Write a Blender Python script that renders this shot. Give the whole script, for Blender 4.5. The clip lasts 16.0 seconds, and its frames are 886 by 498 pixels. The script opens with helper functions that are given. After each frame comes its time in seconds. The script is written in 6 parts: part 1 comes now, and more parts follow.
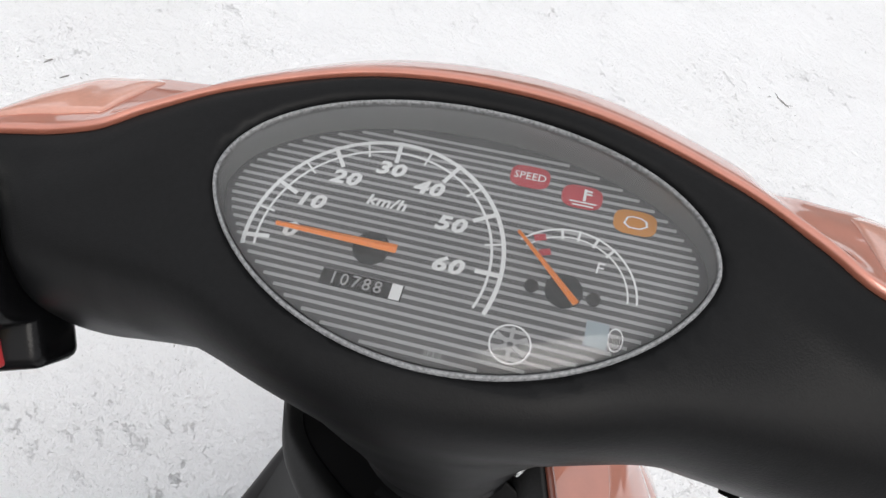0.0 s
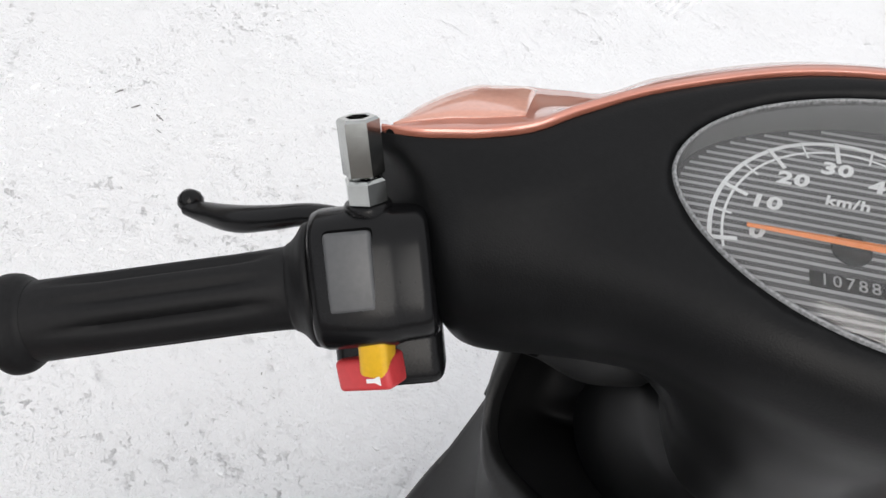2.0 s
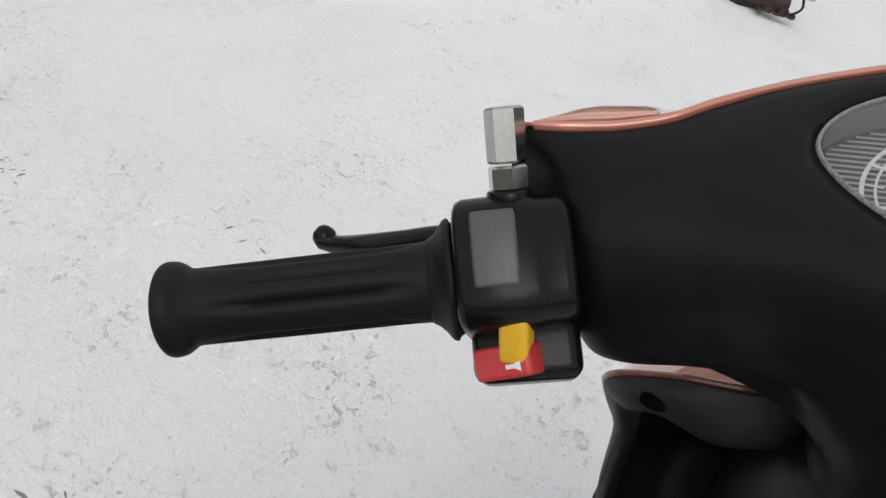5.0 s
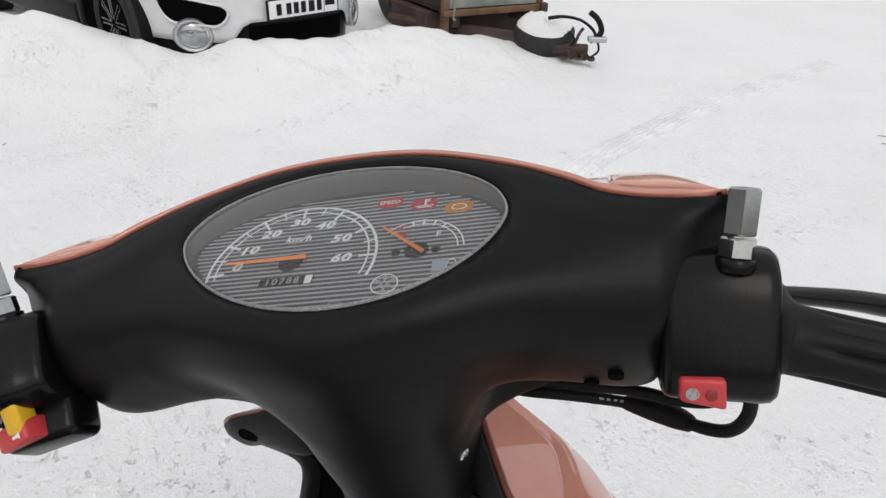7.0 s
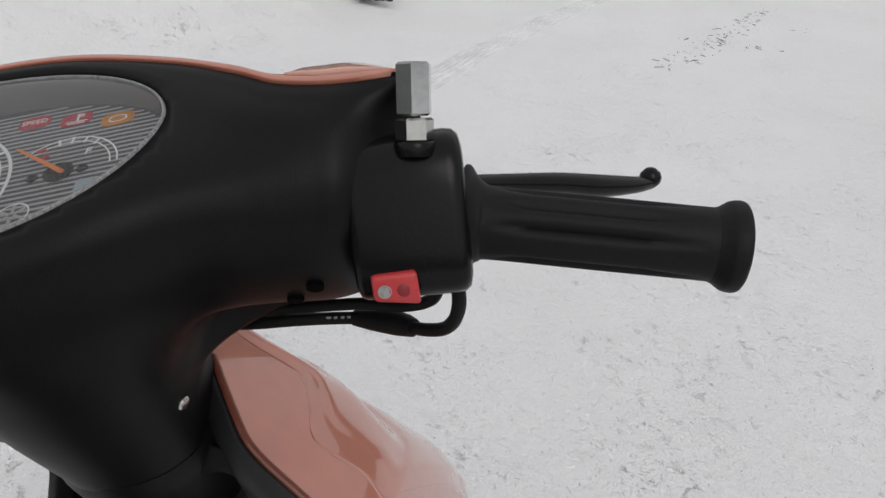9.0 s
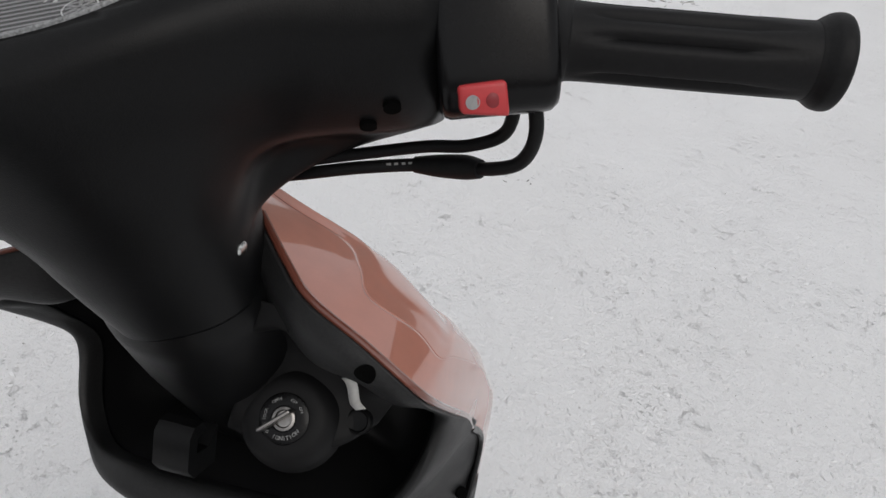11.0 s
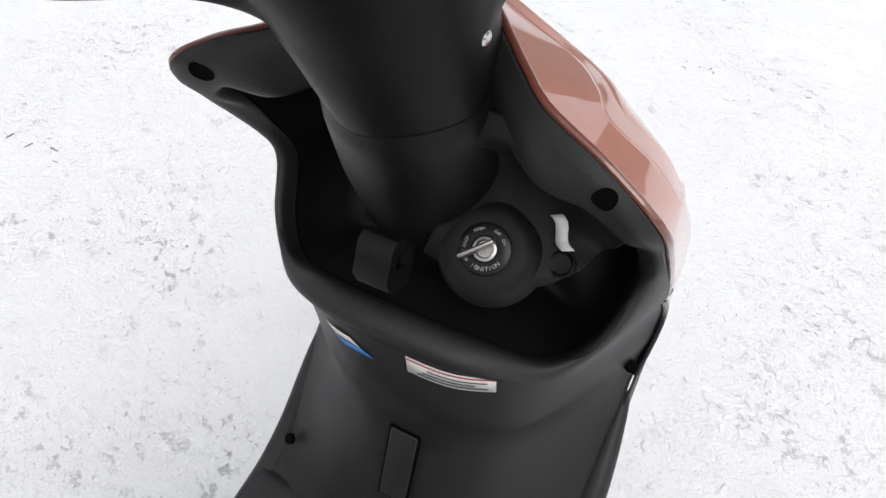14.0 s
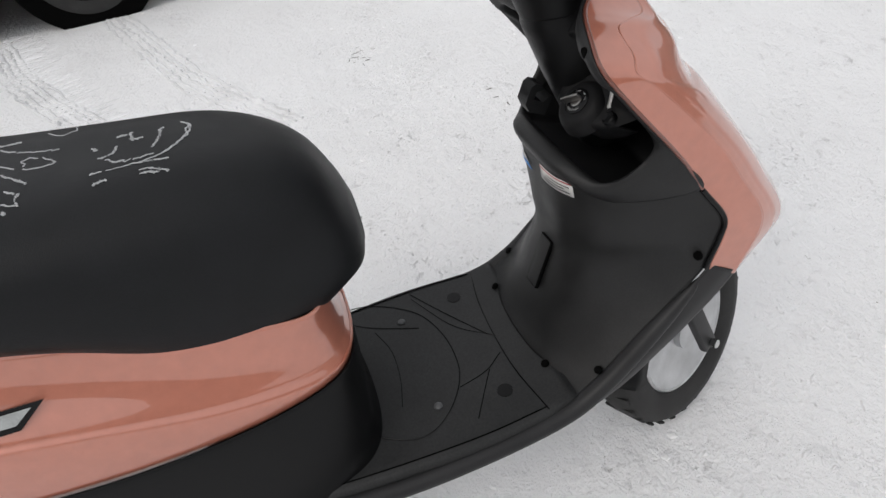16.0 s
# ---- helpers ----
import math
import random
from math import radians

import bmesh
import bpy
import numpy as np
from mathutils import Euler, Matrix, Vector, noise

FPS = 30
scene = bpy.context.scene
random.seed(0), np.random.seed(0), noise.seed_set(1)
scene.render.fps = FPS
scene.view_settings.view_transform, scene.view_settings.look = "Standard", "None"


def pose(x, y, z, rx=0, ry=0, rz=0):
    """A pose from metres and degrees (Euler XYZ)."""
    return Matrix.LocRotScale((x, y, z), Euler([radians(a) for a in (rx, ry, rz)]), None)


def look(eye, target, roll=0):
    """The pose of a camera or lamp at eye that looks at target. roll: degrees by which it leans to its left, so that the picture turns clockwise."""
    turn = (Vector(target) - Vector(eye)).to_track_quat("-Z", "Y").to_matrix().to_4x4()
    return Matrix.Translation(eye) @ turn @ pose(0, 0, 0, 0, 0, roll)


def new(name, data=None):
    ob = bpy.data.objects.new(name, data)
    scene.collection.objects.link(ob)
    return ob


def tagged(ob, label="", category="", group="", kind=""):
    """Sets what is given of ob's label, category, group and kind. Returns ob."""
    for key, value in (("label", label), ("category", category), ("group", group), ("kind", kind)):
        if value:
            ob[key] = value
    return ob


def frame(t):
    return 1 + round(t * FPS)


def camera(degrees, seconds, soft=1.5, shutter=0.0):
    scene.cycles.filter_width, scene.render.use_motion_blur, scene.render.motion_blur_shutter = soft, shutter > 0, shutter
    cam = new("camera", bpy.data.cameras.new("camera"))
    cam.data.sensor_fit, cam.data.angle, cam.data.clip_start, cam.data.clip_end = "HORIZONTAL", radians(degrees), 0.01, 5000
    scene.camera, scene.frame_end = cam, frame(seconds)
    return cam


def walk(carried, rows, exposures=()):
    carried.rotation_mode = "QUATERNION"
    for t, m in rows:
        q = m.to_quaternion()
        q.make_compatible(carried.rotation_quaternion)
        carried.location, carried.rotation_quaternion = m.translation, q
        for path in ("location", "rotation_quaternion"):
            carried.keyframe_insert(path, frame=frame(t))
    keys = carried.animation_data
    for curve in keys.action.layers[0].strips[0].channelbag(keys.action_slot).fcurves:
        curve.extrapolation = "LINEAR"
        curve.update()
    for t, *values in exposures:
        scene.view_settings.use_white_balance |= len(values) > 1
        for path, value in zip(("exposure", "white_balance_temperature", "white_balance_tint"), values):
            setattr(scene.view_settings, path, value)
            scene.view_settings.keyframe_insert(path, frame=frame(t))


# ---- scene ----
cam = camera(67.6, 16.0)
PATH = [
    (0, (0.019, 0.088, 1.179), (-0.469, 1.25, -0.373), 21.3),
    (0.5, (0.006, 0.07, 1.191), (-0.462, 1.133, -0.437), 14.3),
    (1, (-0.034, 0.037, 1.174), (-0.52, 1.17, -0.4), 13.5),
    (1.5, (-0.069, 0.006, 1.148), (-0.563, 1.184, -0.391), 18.2),
    (2, (-0.096, -0.009, 1.132), (-0.646, 1.192, -0.369), 19.4),
    (2.5, (-0.112, -0.018, 1.114), (-0.699, 1.187, -0.37), 19.7),
    (3, (-0.122, -0.018, 1.092), (-0.751, 1.179, -0.381), 18.0),
    (3.2, (-0.126, -0.023, 1.085), (-0.792, 1.173, -0.373), 17.4),
    (5.3, (-0.045, -0.058, 1.089), (-1.111, 1.161, -0.085), 8.0),
    (5.5, (-0.019, -0.059, 1.103), (-1.115, 1.155, -0.048), 5.6),
    (6, (0.063, -0.059, 1.137), (-1.018, 1.23, 0.055), 4.3),
    (6.5, (0.123, -0.048, 1.163), (-0.911, 1.335, 0.154), 3.0),
    (7, (0.156, -0.006, 1.175), (-0.711, 1.495, 0.178), 2.1),
    (7.5, (0.182, 0.028, 1.182), (-0.485, 1.64, 0.203), 0.9),
    (8, (0.199, 0.032, 1.173), (-0.371, 1.661, 0.162), 1.9),
    (8.2, (0.208, 0.034, 1.166), (-0.318, 1.667, 0.137), 2.5),
    (10.3, (0.212, 0.038, 1.12), (-0.067, 1.628, -0.061), 4.9),
    (10.5, (0.204, 0.025, 1.116), (-0.083, 1.609, -0.072), 5.0),
    (11, (0.181, 0.004, 1.09), (-0.119, 1.568, -0.12), 5.7),
    (11.5, (0.139, 0.01, 1.06), (-0.087, 1.491, -0.265), 11.8),
    (12, (0.13, -0.008, 1.041), (-0.155, 1.435, -0.314), 9.9),
    (12.5, (0.11, -0.009, 1.025), (-0.181, 1.371, -0.393), 8.2),
    (13, (0.1, -0.012, 1.019), (-0.185, 1.333, -0.434), 9.3),
    (13.5, (0.103, -0.018, 1.023), (-0.238, 1.299, -0.443), 8.5),
    (14, (0.135, -0.008, 1.034), (-0.441, 1.214, -0.442), 3.2),
    (14.5, (0.224, 0.024, 1.054), (-0.711, 1.046, -0.388), -2.5),
    (15, (0.351, -0.015, 1.072), (-0.818, 0.81, -0.326), -3.7),
    (15.5, (0.518, -0.092, 1.118), (-0.811, 0.511, -0.249), -3.8),
    (16, (0.664, -0.092, 1.14), (-0.806, 0.263, -0.169), -9.6),
]
EXPOSURES = [(0, 0.54, 6480, 10), (2.0, 0.56, 6490, 10), (3.2, 0.58, 6500, 10), (5.3, 0.1, 6500, 10), (5.5, 0.12, 6500, 10), (6, 0.42, 6500, 10), (6.6, 0.34, 6500, 10), (7.2, 0.2, 6500, 10), (7.6, 0.14, 6500, 10), (8.2, -0.05, 6500, 10), (10.3, -0.12, 6500, 10), (11.5, -0.02, 6420, 10), (12.5, 0.18, 6300, 10), (13.5, 0.55, 6380, 10), (14.5, 0.65, 6450, 10), (15, 0.44, 6500, 10), (15.5, 0.26, 6500, 10), (16, 0.22, 6500, 10)]
walk(cam, [(t, look(eye, target, roll)) for t, eye, target, roll in PATH], EXPOSURES)

# ---- world and light: a bright overcast winter day ----
world = bpy.data.worlds.new("overcast")
scene.world = world
world.use_nodes = True
wn, wl = world.node_tree.nodes, world.node_tree.links
sky = wn.new("ShaderNodeTexSky")
sky.sky_type, sky.sun_disc = "NISHITA", False
sky.sun_elevation, sky.sun_rotation = radians(42), radians(150)
sky.air_density, sky.dust_density = 1.0, 3.0
veil = wn.new("ShaderNodeMix")
veil.data_type = "RGBA"
veil.inputs["Factor"].default_value = 0.82
veil.inputs[7].default_value = (7.75, 7.7, 7.7, 1)
wl.new(sky.outputs[0], veil.inputs[6])
wl.new(veil.outputs[2], wn["Background"].inputs[0])
wn["Background"].inputs[1].default_value = 0.105
sun = new("sun", bpy.data.lights.new("sun", "SUN"))
sun.data.energy, sun.data.angle, sun.data.color = 0.6, radians(30), (1.0, 0.97, 0.93)
sun.matrix_world = look((0, 0, 10), (Vector((0, 0, 10)) - Vector((0.45, -0.6, 0.9))))


# ---- materials ----
def shade(name, color, rough=0.5, metal=0.0, grain=0.0, scale=60.0, bump=0.0, bump_scale=300.0, stains=0.0, coat=0.0, spec=0.5, rough_var=0.0):
    """A surface with two scales of variation: broad stains and fine grain, in metres of the object."""
    m = bpy.data.materials.new(name)
    m.use_nodes = True
    n, l = m.node_tree.nodes, m.node_tree.links
    b = n["Principled BSDF"]
    b.inputs["Roughness"].default_value, b.inputs["Metallic"].default_value = rough, metal
    b.inputs["Coat Weight"].default_value, b.inputs["Coat Roughness"].default_value = coat, 0.06
    b.inputs["Specular IOR Level"].default_value = spec
    co = n.new("ShaderNodeTexCoord")
    fine, broad = n.new("ShaderNodeTexNoise"), n.new("ShaderNodeTexNoise")
    fine.inputs["Scale"].default_value, broad.inputs["Scale"].default_value = scale * 8, scale * 0.25
    fine.inputs["Detail"].default_value, broad.inputs["Detail"].default_value = 4, 5
    for t in (fine, broad):
        l.new(co.outputs["Object"], t.inputs["Vector"])
    mixes, last = ((fine, grain), (broad, stains)), None
    for tex, amount in mixes:
        mr = n.new("ShaderNodeMapRange")
        mr.inputs["From Min"].default_value, mr.inputs["From Max"].default_value = 0.3, 0.7
        mr.inputs["To Min"].default_value, mr.inputs["To Max"].default_value = 1 - amount, 1 + amount
        l.new(tex.outputs["Fac"], mr.inputs["Value"])
        mul = n.new("ShaderNodeVectorMath")
        mul.operation = "SCALE"
        if last:
            l.new(last.outputs[0], mul.inputs[0])
        else:
            mul.inputs[0].default_value = color
        l.new(mr.outputs[0], mul.inputs["Scale"])
        last = mul
    l.new(last.outputs[0], b.inputs["Base Color"])
    if rough_var:
        rr = n.new("ShaderNodeMapRange")
        rr.inputs["From Min"].default_value, rr.inputs["From Max"].default_value = 0.3, 0.7
        rr.inputs["To Min"].default_value, rr.inputs["To Max"].default_value = rough - rough_var, rough + rough_var
        l.new(broad.outputs["Fac"], rr.inputs["Value"])
        l.new(rr.outputs[0], b.inputs["Roughness"])
    if bump:
        tb, bp = n.new("ShaderNodeTexNoise"), n.new("ShaderNodeBump")
        tb.inputs["Scale"].default_value, tb.inputs["Detail"].default_value = bump_scale, 3
        bp.inputs["Strength"].default_value, bp.inputs["Distance"].default_value = bump, 0.001
        l.new(co.outputs["Object"], tb.inputs["Vector"])
        l.new(tb.outputs["Fac"], bp.inputs["Height"])
        l.new(bp.outputs[0], b.inputs["Normal"])
    return m


BLACK = shade("black_plastic", (0.0056, 0.0058, 0.0062), 0.40, spec=0.155, grain=0.15, stains=0.2, bump=0.12, bump_scale=1400, rough_var=0.05)
SHIELD = shade("grained_plastic", (0.0165, 0.0168, 0.0173), 0.46, spec=0.30, grain=0.2, stains=0.3, bump=0.25, bump_scale=1100, rough_var=0.07)
RUBBER = shade("black_rubber", (0.006, 0.006, 0.0065), 0.55, spec=0.22, grain=0.2, stains=0.2, bump=0.1, bump_scale=900)
GLOSSBLACK = shade("gloss_black", (0.005, 0.005, 0.0055), 0.24, spec=0.20, grain=0.1, stains=0.15)
VINYL = shade("seat_vinyl", (0.0085, 0.0093, 0.0105), 0.47, spec=0.22, grain=0.12, stains=0.2, bump=0.35, bump_scale=700, rough_var=0.06)
DUSTY = shade("dusty_floor_plastic", (0.020, 0.0205, 0.021), 0.55, spec=0.3, grain=0.25, scale=40, stains=0.35, bump=0.3, bump_scale=900, rough_var=0.08)
TYRE = shade("tyre_rubber", (0.018, 0.018, 0.018), 0.75, grain=0.25, stains=0.35, bump=0.3, bump_scale=500)
# darkened and mottled in place of dark reflections on the nuts' facets
CHROME = shade("zinc_steel", (0.43, 0.44, 0.43), 0.15, metal=1.0, grain=0.05, scale=60, stains=0.35, rough_var=0.07)
SILVER = shade("silver_rim", (0.55, 0.56, 0.57), 0.35, metal=0.85, grain=0.05, stains=0.2)
GREY = shade("grey_rocker", (0.070, 0.072, 0.075), 0.4, grain=0.08, stains=0.15)
YELLOW = shade("yellow_plastic", (0.72, 0.42, 0.02), 0.4, grain=0.05, stains=0.08)
RED = shade("red_plastic", (0.52, 0.045, 0.05), 0.4, grain=0.05, stains=0.08)
WHITE = shade("white_print", (0.78, 0.79, 0.8), 0.5, grain=0.03)
ORANGE = shade("orange_needle", (0.9, 0.24, 0.03), 0.45, grain=0.03)
# sheenless near-black: painted shade for holes and wells, also joints, clips and print
DARK = shade("shade_and_mark_black", (0.002, 0.002, 0.002), 0.9, spec=0.05)
LETTER = shade("engraved_letter", (0.35, 0.35, 0.35), 0.5)
TAGWHITE = shade("tag_paper", (0.62, 0.62, 0.6), 0.6, grain=0.06, stains=0.1)
BLUE = shade("blue_print", (0.03, 0.22, 0.6), 0.4)
CHALK = shade("chalk", (0.42, 0.43, 0.44), 0.9, grain=0.4, scale=200)
UNDER = shade("grey_underside", (0.022, 0.022, 0.023), 0.45, spec=0.25, grain=0.1, stains=0.2)


def paint(name, color, coat=1.0):
    """Metallic paint: a base with fine flakes under a clear coat."""
    m = shade(name, color, 0.36, metal=0.35, grain=0.035, scale=250, stains=0.05, coat=coat)
    gloss = m.node_tree.nodes["Principled BSDF"]
    gloss.inputs["Coat IOR"].default_value, gloss.inputs["Coat Roughness"].default_value = 1.8, 0.03
    return m


BRONZE = paint("copper_metallic_paint", (0.53, 0.19, 0.125))
CARPAINT = shade("white_car_paint", (0.66, 0.67, 0.68), 0.35, grain=0.03, stains=0.06, coat=1.0)


def glass(name, tint, rough=0.06, haze=0.10):
    m = bpy.data.materials.new(name)
    m.use_nodes = True
    b = m.node_tree.nodes["Principled BSDF"]
    n, l = m.node_tree.nodes, m.node_tree.links
    n.remove(b)
    clear, gloss, mix, fres = n.new("ShaderNodeBsdfTransparent"), n.new("ShaderNodeBsdfGlossy"), n.new("ShaderNodeMixShader"), n.new("ShaderNodeFresnel")
    clear.inputs[0].default_value = (*tint, 1)
    gloss.inputs["Roughness"].default_value = rough
    fres.inputs["IOR"].default_value = 1.5
    l.new(fres.outputs[0], mix.inputs[0])
    l.new(clear.outputs[0], mix.inputs[1])
    l.new(gloss.outputs[0], mix.inputs[2])
    # uneven white veil: the lens's hazy reflection put in as diffuse colour
    haze_white, worn, haze_noise = n.new("ShaderNodeBsdfDiffuse"), n.new("ShaderNodeMixShader"), n.new("ShaderNodeTexNoise")
    haze_white.inputs[0].default_value = (0.7, 0.7, 0.7, 1)
    haze_noise.inputs["Scale"].default_value, haze_noise.inputs["Detail"].default_value = 28, 5
    thin = n.new("ShaderNodeMapRange")
    thin.inputs["To Min"].default_value, thin.inputs["To Max"].default_value = 0.01, haze
    l.new(haze_noise.outputs["Fac"], thin.inputs["Value"])
    l.new(thin.outputs[0], worn.inputs[0])
    l.new(mix.outputs[0], worn.inputs[1])
    l.new(haze_white.outputs[0], worn.inputs[2])
    l.new(worn.outputs[0], n["Material Output"].inputs[0])
    return m


GLASS = glass("clear_lens", (0.97, 0.98, 0.98))


def snow():
    """Trodden snow: white with grey grit, soft lumps and fine crystals."""
    m = bpy.data.materials.new("trodden_snow")
    m.use_nodes = True
    n, l = m.node_tree.nodes, m.node_tree.links
    b = n["Principled BSDF"]
    b.inputs["Roughness"].default_value, b.inputs["Specular IOR Level"].default_value = 0.75, 0.25
    co = n.new("ShaderNodeTexCoord")

    def tex(scale, detail=4.0, rough=0.55, through_map=None):
        t = n.new("ShaderNodeTexNoise")
        t.inputs["Scale"].default_value, t.inputs["Detail"].default_value, t.inputs["Roughness"].default_value = scale, detail, rough
        l.new(through_map.outputs[0] if through_map else co.outputs["Object"], t.inputs["Vector"])
        return t.outputs["Fac"]

    def span(v, a, z, lo=0.0, hi=1.0):
        r = n.new("ShaderNodeMapRange")
        for k, x in zip(("From Min", "From Max", "To Min", "To Max"), (a, z, lo, hi)):
            r.inputs[k].default_value = x
        l.new(v, r.inputs["Value"])
        return r.outputs[0]

    def math_(op, a, c):
        q = n.new("ShaderNodeMath")
        q.operation = op
        for k, v in enumerate((a, c)):
            if isinstance(v, float):
                q.inputs[k].default_value = v
            else:
                l.new(v, q.inputs[k])
        return q.outputs[0]

    patches = span(tex(0.9, 5), 0.42, 0.66)
    trodden = span(tex(3.0, 6, 0.72), 0.48, 0.66, 0.05, 1.0)
    turned = n.new("ShaderNodeMapping")
    turned.inputs["Rotation"].default_value, turned.inputs["Scale"].default_value = (0, 0, 0.6), (1.0, 1.15, 1.0)
    l.new(co.outputs["Object"], turned.inputs["Vector"])
    scuff = tex(30, 6, 0.68, turned)
    chips = tex(80, 4, 0.7, turned)
    grit = math_("MULTIPLY", span(tex(70, 4, 0.7), 0.645, 0.69), span(tex(4.2, 3), 0.46, 0.60))
    fine_grit = math_("MULTIPLY", span(tex(160, 2, 0.6), 0.67, 0.74), span(tex(5.0, 3), 0.44, 0.65))
    hollow = math_("MULTIPLY", math_("MAXIMUM", span(scuff, 0.415, 0.350), span(chips, 0.385, 0.330)), trodden)
    grit_and_shade = math_("MAXIMUM", math_("MULTIPLY", grit, 0.5), math_("MULTIPLY", fine_grit, 0.5))
    # the trodden hollows are darkened too, their soft shade put into the colour
    grit_and_shade = math_("MAXIMUM", grit_and_shade, math_("MULTIPLY", hollow, 0.20))
    mix1, mix2 = n.new("ShaderNodeMix"), n.new("ShaderNodeMix")
    for mx in (mix1, mix2):
        mx.data_type = "RGBA"
    mix1.inputs[6].default_value, mix1.inputs[7].default_value = (0.90, 0.905, 0.915, 1), (0.87, 0.873, 0.88, 1)
    l.new(patches, mix1.inputs["Factor"])
    l.new(mix1.outputs[2], mix2.inputs[6])
    mix2.inputs[7].default_value = (0.34, 0.335, 0.325, 1)
    l.new(grit_and_shade, mix2.inputs["Factor"])
    l.new(mix2.outputs[2], b.inputs["Base Color"])
    rough_relief = math_("ADD", math_("MULTIPLY", scuff, 0.012), math_("MULTIPLY", hollow, -0.0040))
    h = math_("ADD", math_("MULTIPLY", tex(9, 6, 0.62), 0.013), math_("MULTIPLY", tex(120, 4, 0.65), 0.005))
    h = math_("ADD", h, rough_relief)
    bp = n.new("ShaderNodeBump")
    bp.inputs["Strength"].default_value, bp.inputs["Distance"].default_value = 1.0, 1.0
    l.new(h, bp.inputs["Height"])
    l.new(bp.outputs[0], b.inputs["Normal"])
    return m


SNOW = snow()


# ---- mesh tools ----
def curve_points(pts, n):
    """n points on a smooth curve through the given ones."""
    p = [Vector(q) for q in pts]
    p = [2 * p[0] - p[1], *p, 2 * p[-1] - p[-2]]
    out, spans = [], len(p) - 3
    for k in range(n):
        f = k / (n - 1) * spans
        i = min(int(f), spans - 1)
        t = f - i
        a, b, c, d = p[i : i + 4]
        out.append(0.5 * (2 * b + (c - a) * t + (2 * a - 5 * b + 4 * c - d) * t * t + (3 * b - a - 3 * c + d) * t**3))
    return out


def mirrored(pts):
    """A half section, from the middle outwards, made whole from left to right."""
    return [(-x, y, z) for x, y, z in reversed(pts[1:])] + list(pts)


def sheet(rows, loop=False):
    """A mesh over a grid of points."""
    bm = bmesh.new()
    vs = [[bm.verts.new(p) for p in r] for r in rows]
    w = len(rows[0])
    for a, b in zip(vs, vs[1:]):
        for i in range(w if loop else w - 1):
            j = (i + 1) % w
            bm.faces.new((a[i], a[j], b[j], b[i]))
    return bm


def loft(sections, nu, nv, loop=False):
    """A smooth skin over sections, each given by a few points."""
    rows = [curve_points(s, nu) for s in sections]
    cols = [curve_points([r[i] for r in rows], nv) for i in range(nu)]
    return sheet([[c[k] for c in cols] for k in range(nv)], loop)


def tube(path, radii, sides=16, n=0, caps=True, flat=1.0):
    """A round bar along a path; radii: one, or one for each point of the path."""
    if isinstance(radii, (int, float)):
        radii = [radii] * len(path)
    q = [(*p, r) for p, r in zip(path, radii)]
    if n:
        xyz = curve_points([p[:3] for p in q], n)
        rr = [v.x for v in curve_points([(p[3], 0, 0) for p in q], n)]
    else:
        xyz, rr = [Vector(p[:3]) for p in q], [p[3] for p in q]
    side, rows = None, []
    for i, p in enumerate(xyz):
        d = (xyz[min(i + 1, len(xyz) - 1)] - xyz[max(i - 1, 0)]).normalized()
        if side is None:
            side = d.cross(Vector((0.13, 0.21, 0.97))).normalized()
        side = (side - d * side.dot(d)).normalized()
        up = d.cross(side)
        rows.append([p + rr[i] * (math.cos(a) * side + flat * math.sin(a) * up) for a in (2 * math.pi * k / sides for k in range(sides))])
    bm = sheet(rows, True)
    if caps:
        bm.verts.ensure_lookup_table()
        bm.faces.new([bm.verts[k] for k in range(sides)])
        bm.faces.new([bm.verts[len(bm.verts) - 1 - k] for k in range(sides)])
    return bm


def lathe(profile, m, sides=32):
    """Profile of (radius, height) turned about z, then placed by m."""
    rows = [[m @ Vector((r * math.cos(a), r * math.sin(a), h)) for a in (2 * math.pi * k / sides for k in range(sides))] for r, h in profile]
    bm = sheet(rows, True)
    bm.verts.ensure_lookup_table()
    for first, r in ((0, profile[0][0]), (len(bm.verts) - sides, profile[-1][0])):
        if r > 1e-5:
            bm.faces.new([bm.verts[first + k] for k in range(sides)])
    bmesh.ops.remove_doubles(bm, verts=bm.verts, dist=1e-6)
    return bm


def block(m, size, bevel=0.002, segments=3, taper=1.0):
    """A rounded box of that size placed by m; taper narrows its top."""
    bm = bmesh.new()
    bmesh.ops.create_cube(bm, size=1)
    for v in bm.verts:
        k = taper if v.co.z > 0 else 1.0
        v.co = Vector((v.co.x * size[0] * k, v.co.y * size[1] * k, v.co.z * size[2]))
    if bevel:
        bmesh.ops.bevel(bm, geom=list(bm.edges), offset=bevel, segments=segments, affect="EDGES", profile=0.5)
    bm.transform(m)
    return bm


def plate(outline, m, thick):
    """A flat outline (x, y) given thickness along z, placed by m."""
    bm = bmesh.new()
    low = [bm.verts.new((x, y, 0)) for x, y in outline]
    top = [bm.verts.new((x, y, thick)) for x, y in outline]
    bm.faces.new(list(reversed(low)))
    bm.faces.new(top)
    for i in range(len(outline)):
        j = (i + 1) % len(outline)
        bm.faces.new((low[i], low[j], top[j], top[i]))
    bm.transform(m)
    return bm


def join(*meshes):
    out = bmesh.new()
    for bm in meshes:
        me = bpy.data.meshes.new("joined")
        bm.to_mesh(me)
        out.from_mesh(me)
        bpy.data.meshes.remove(me)
        bm.free()
    return out


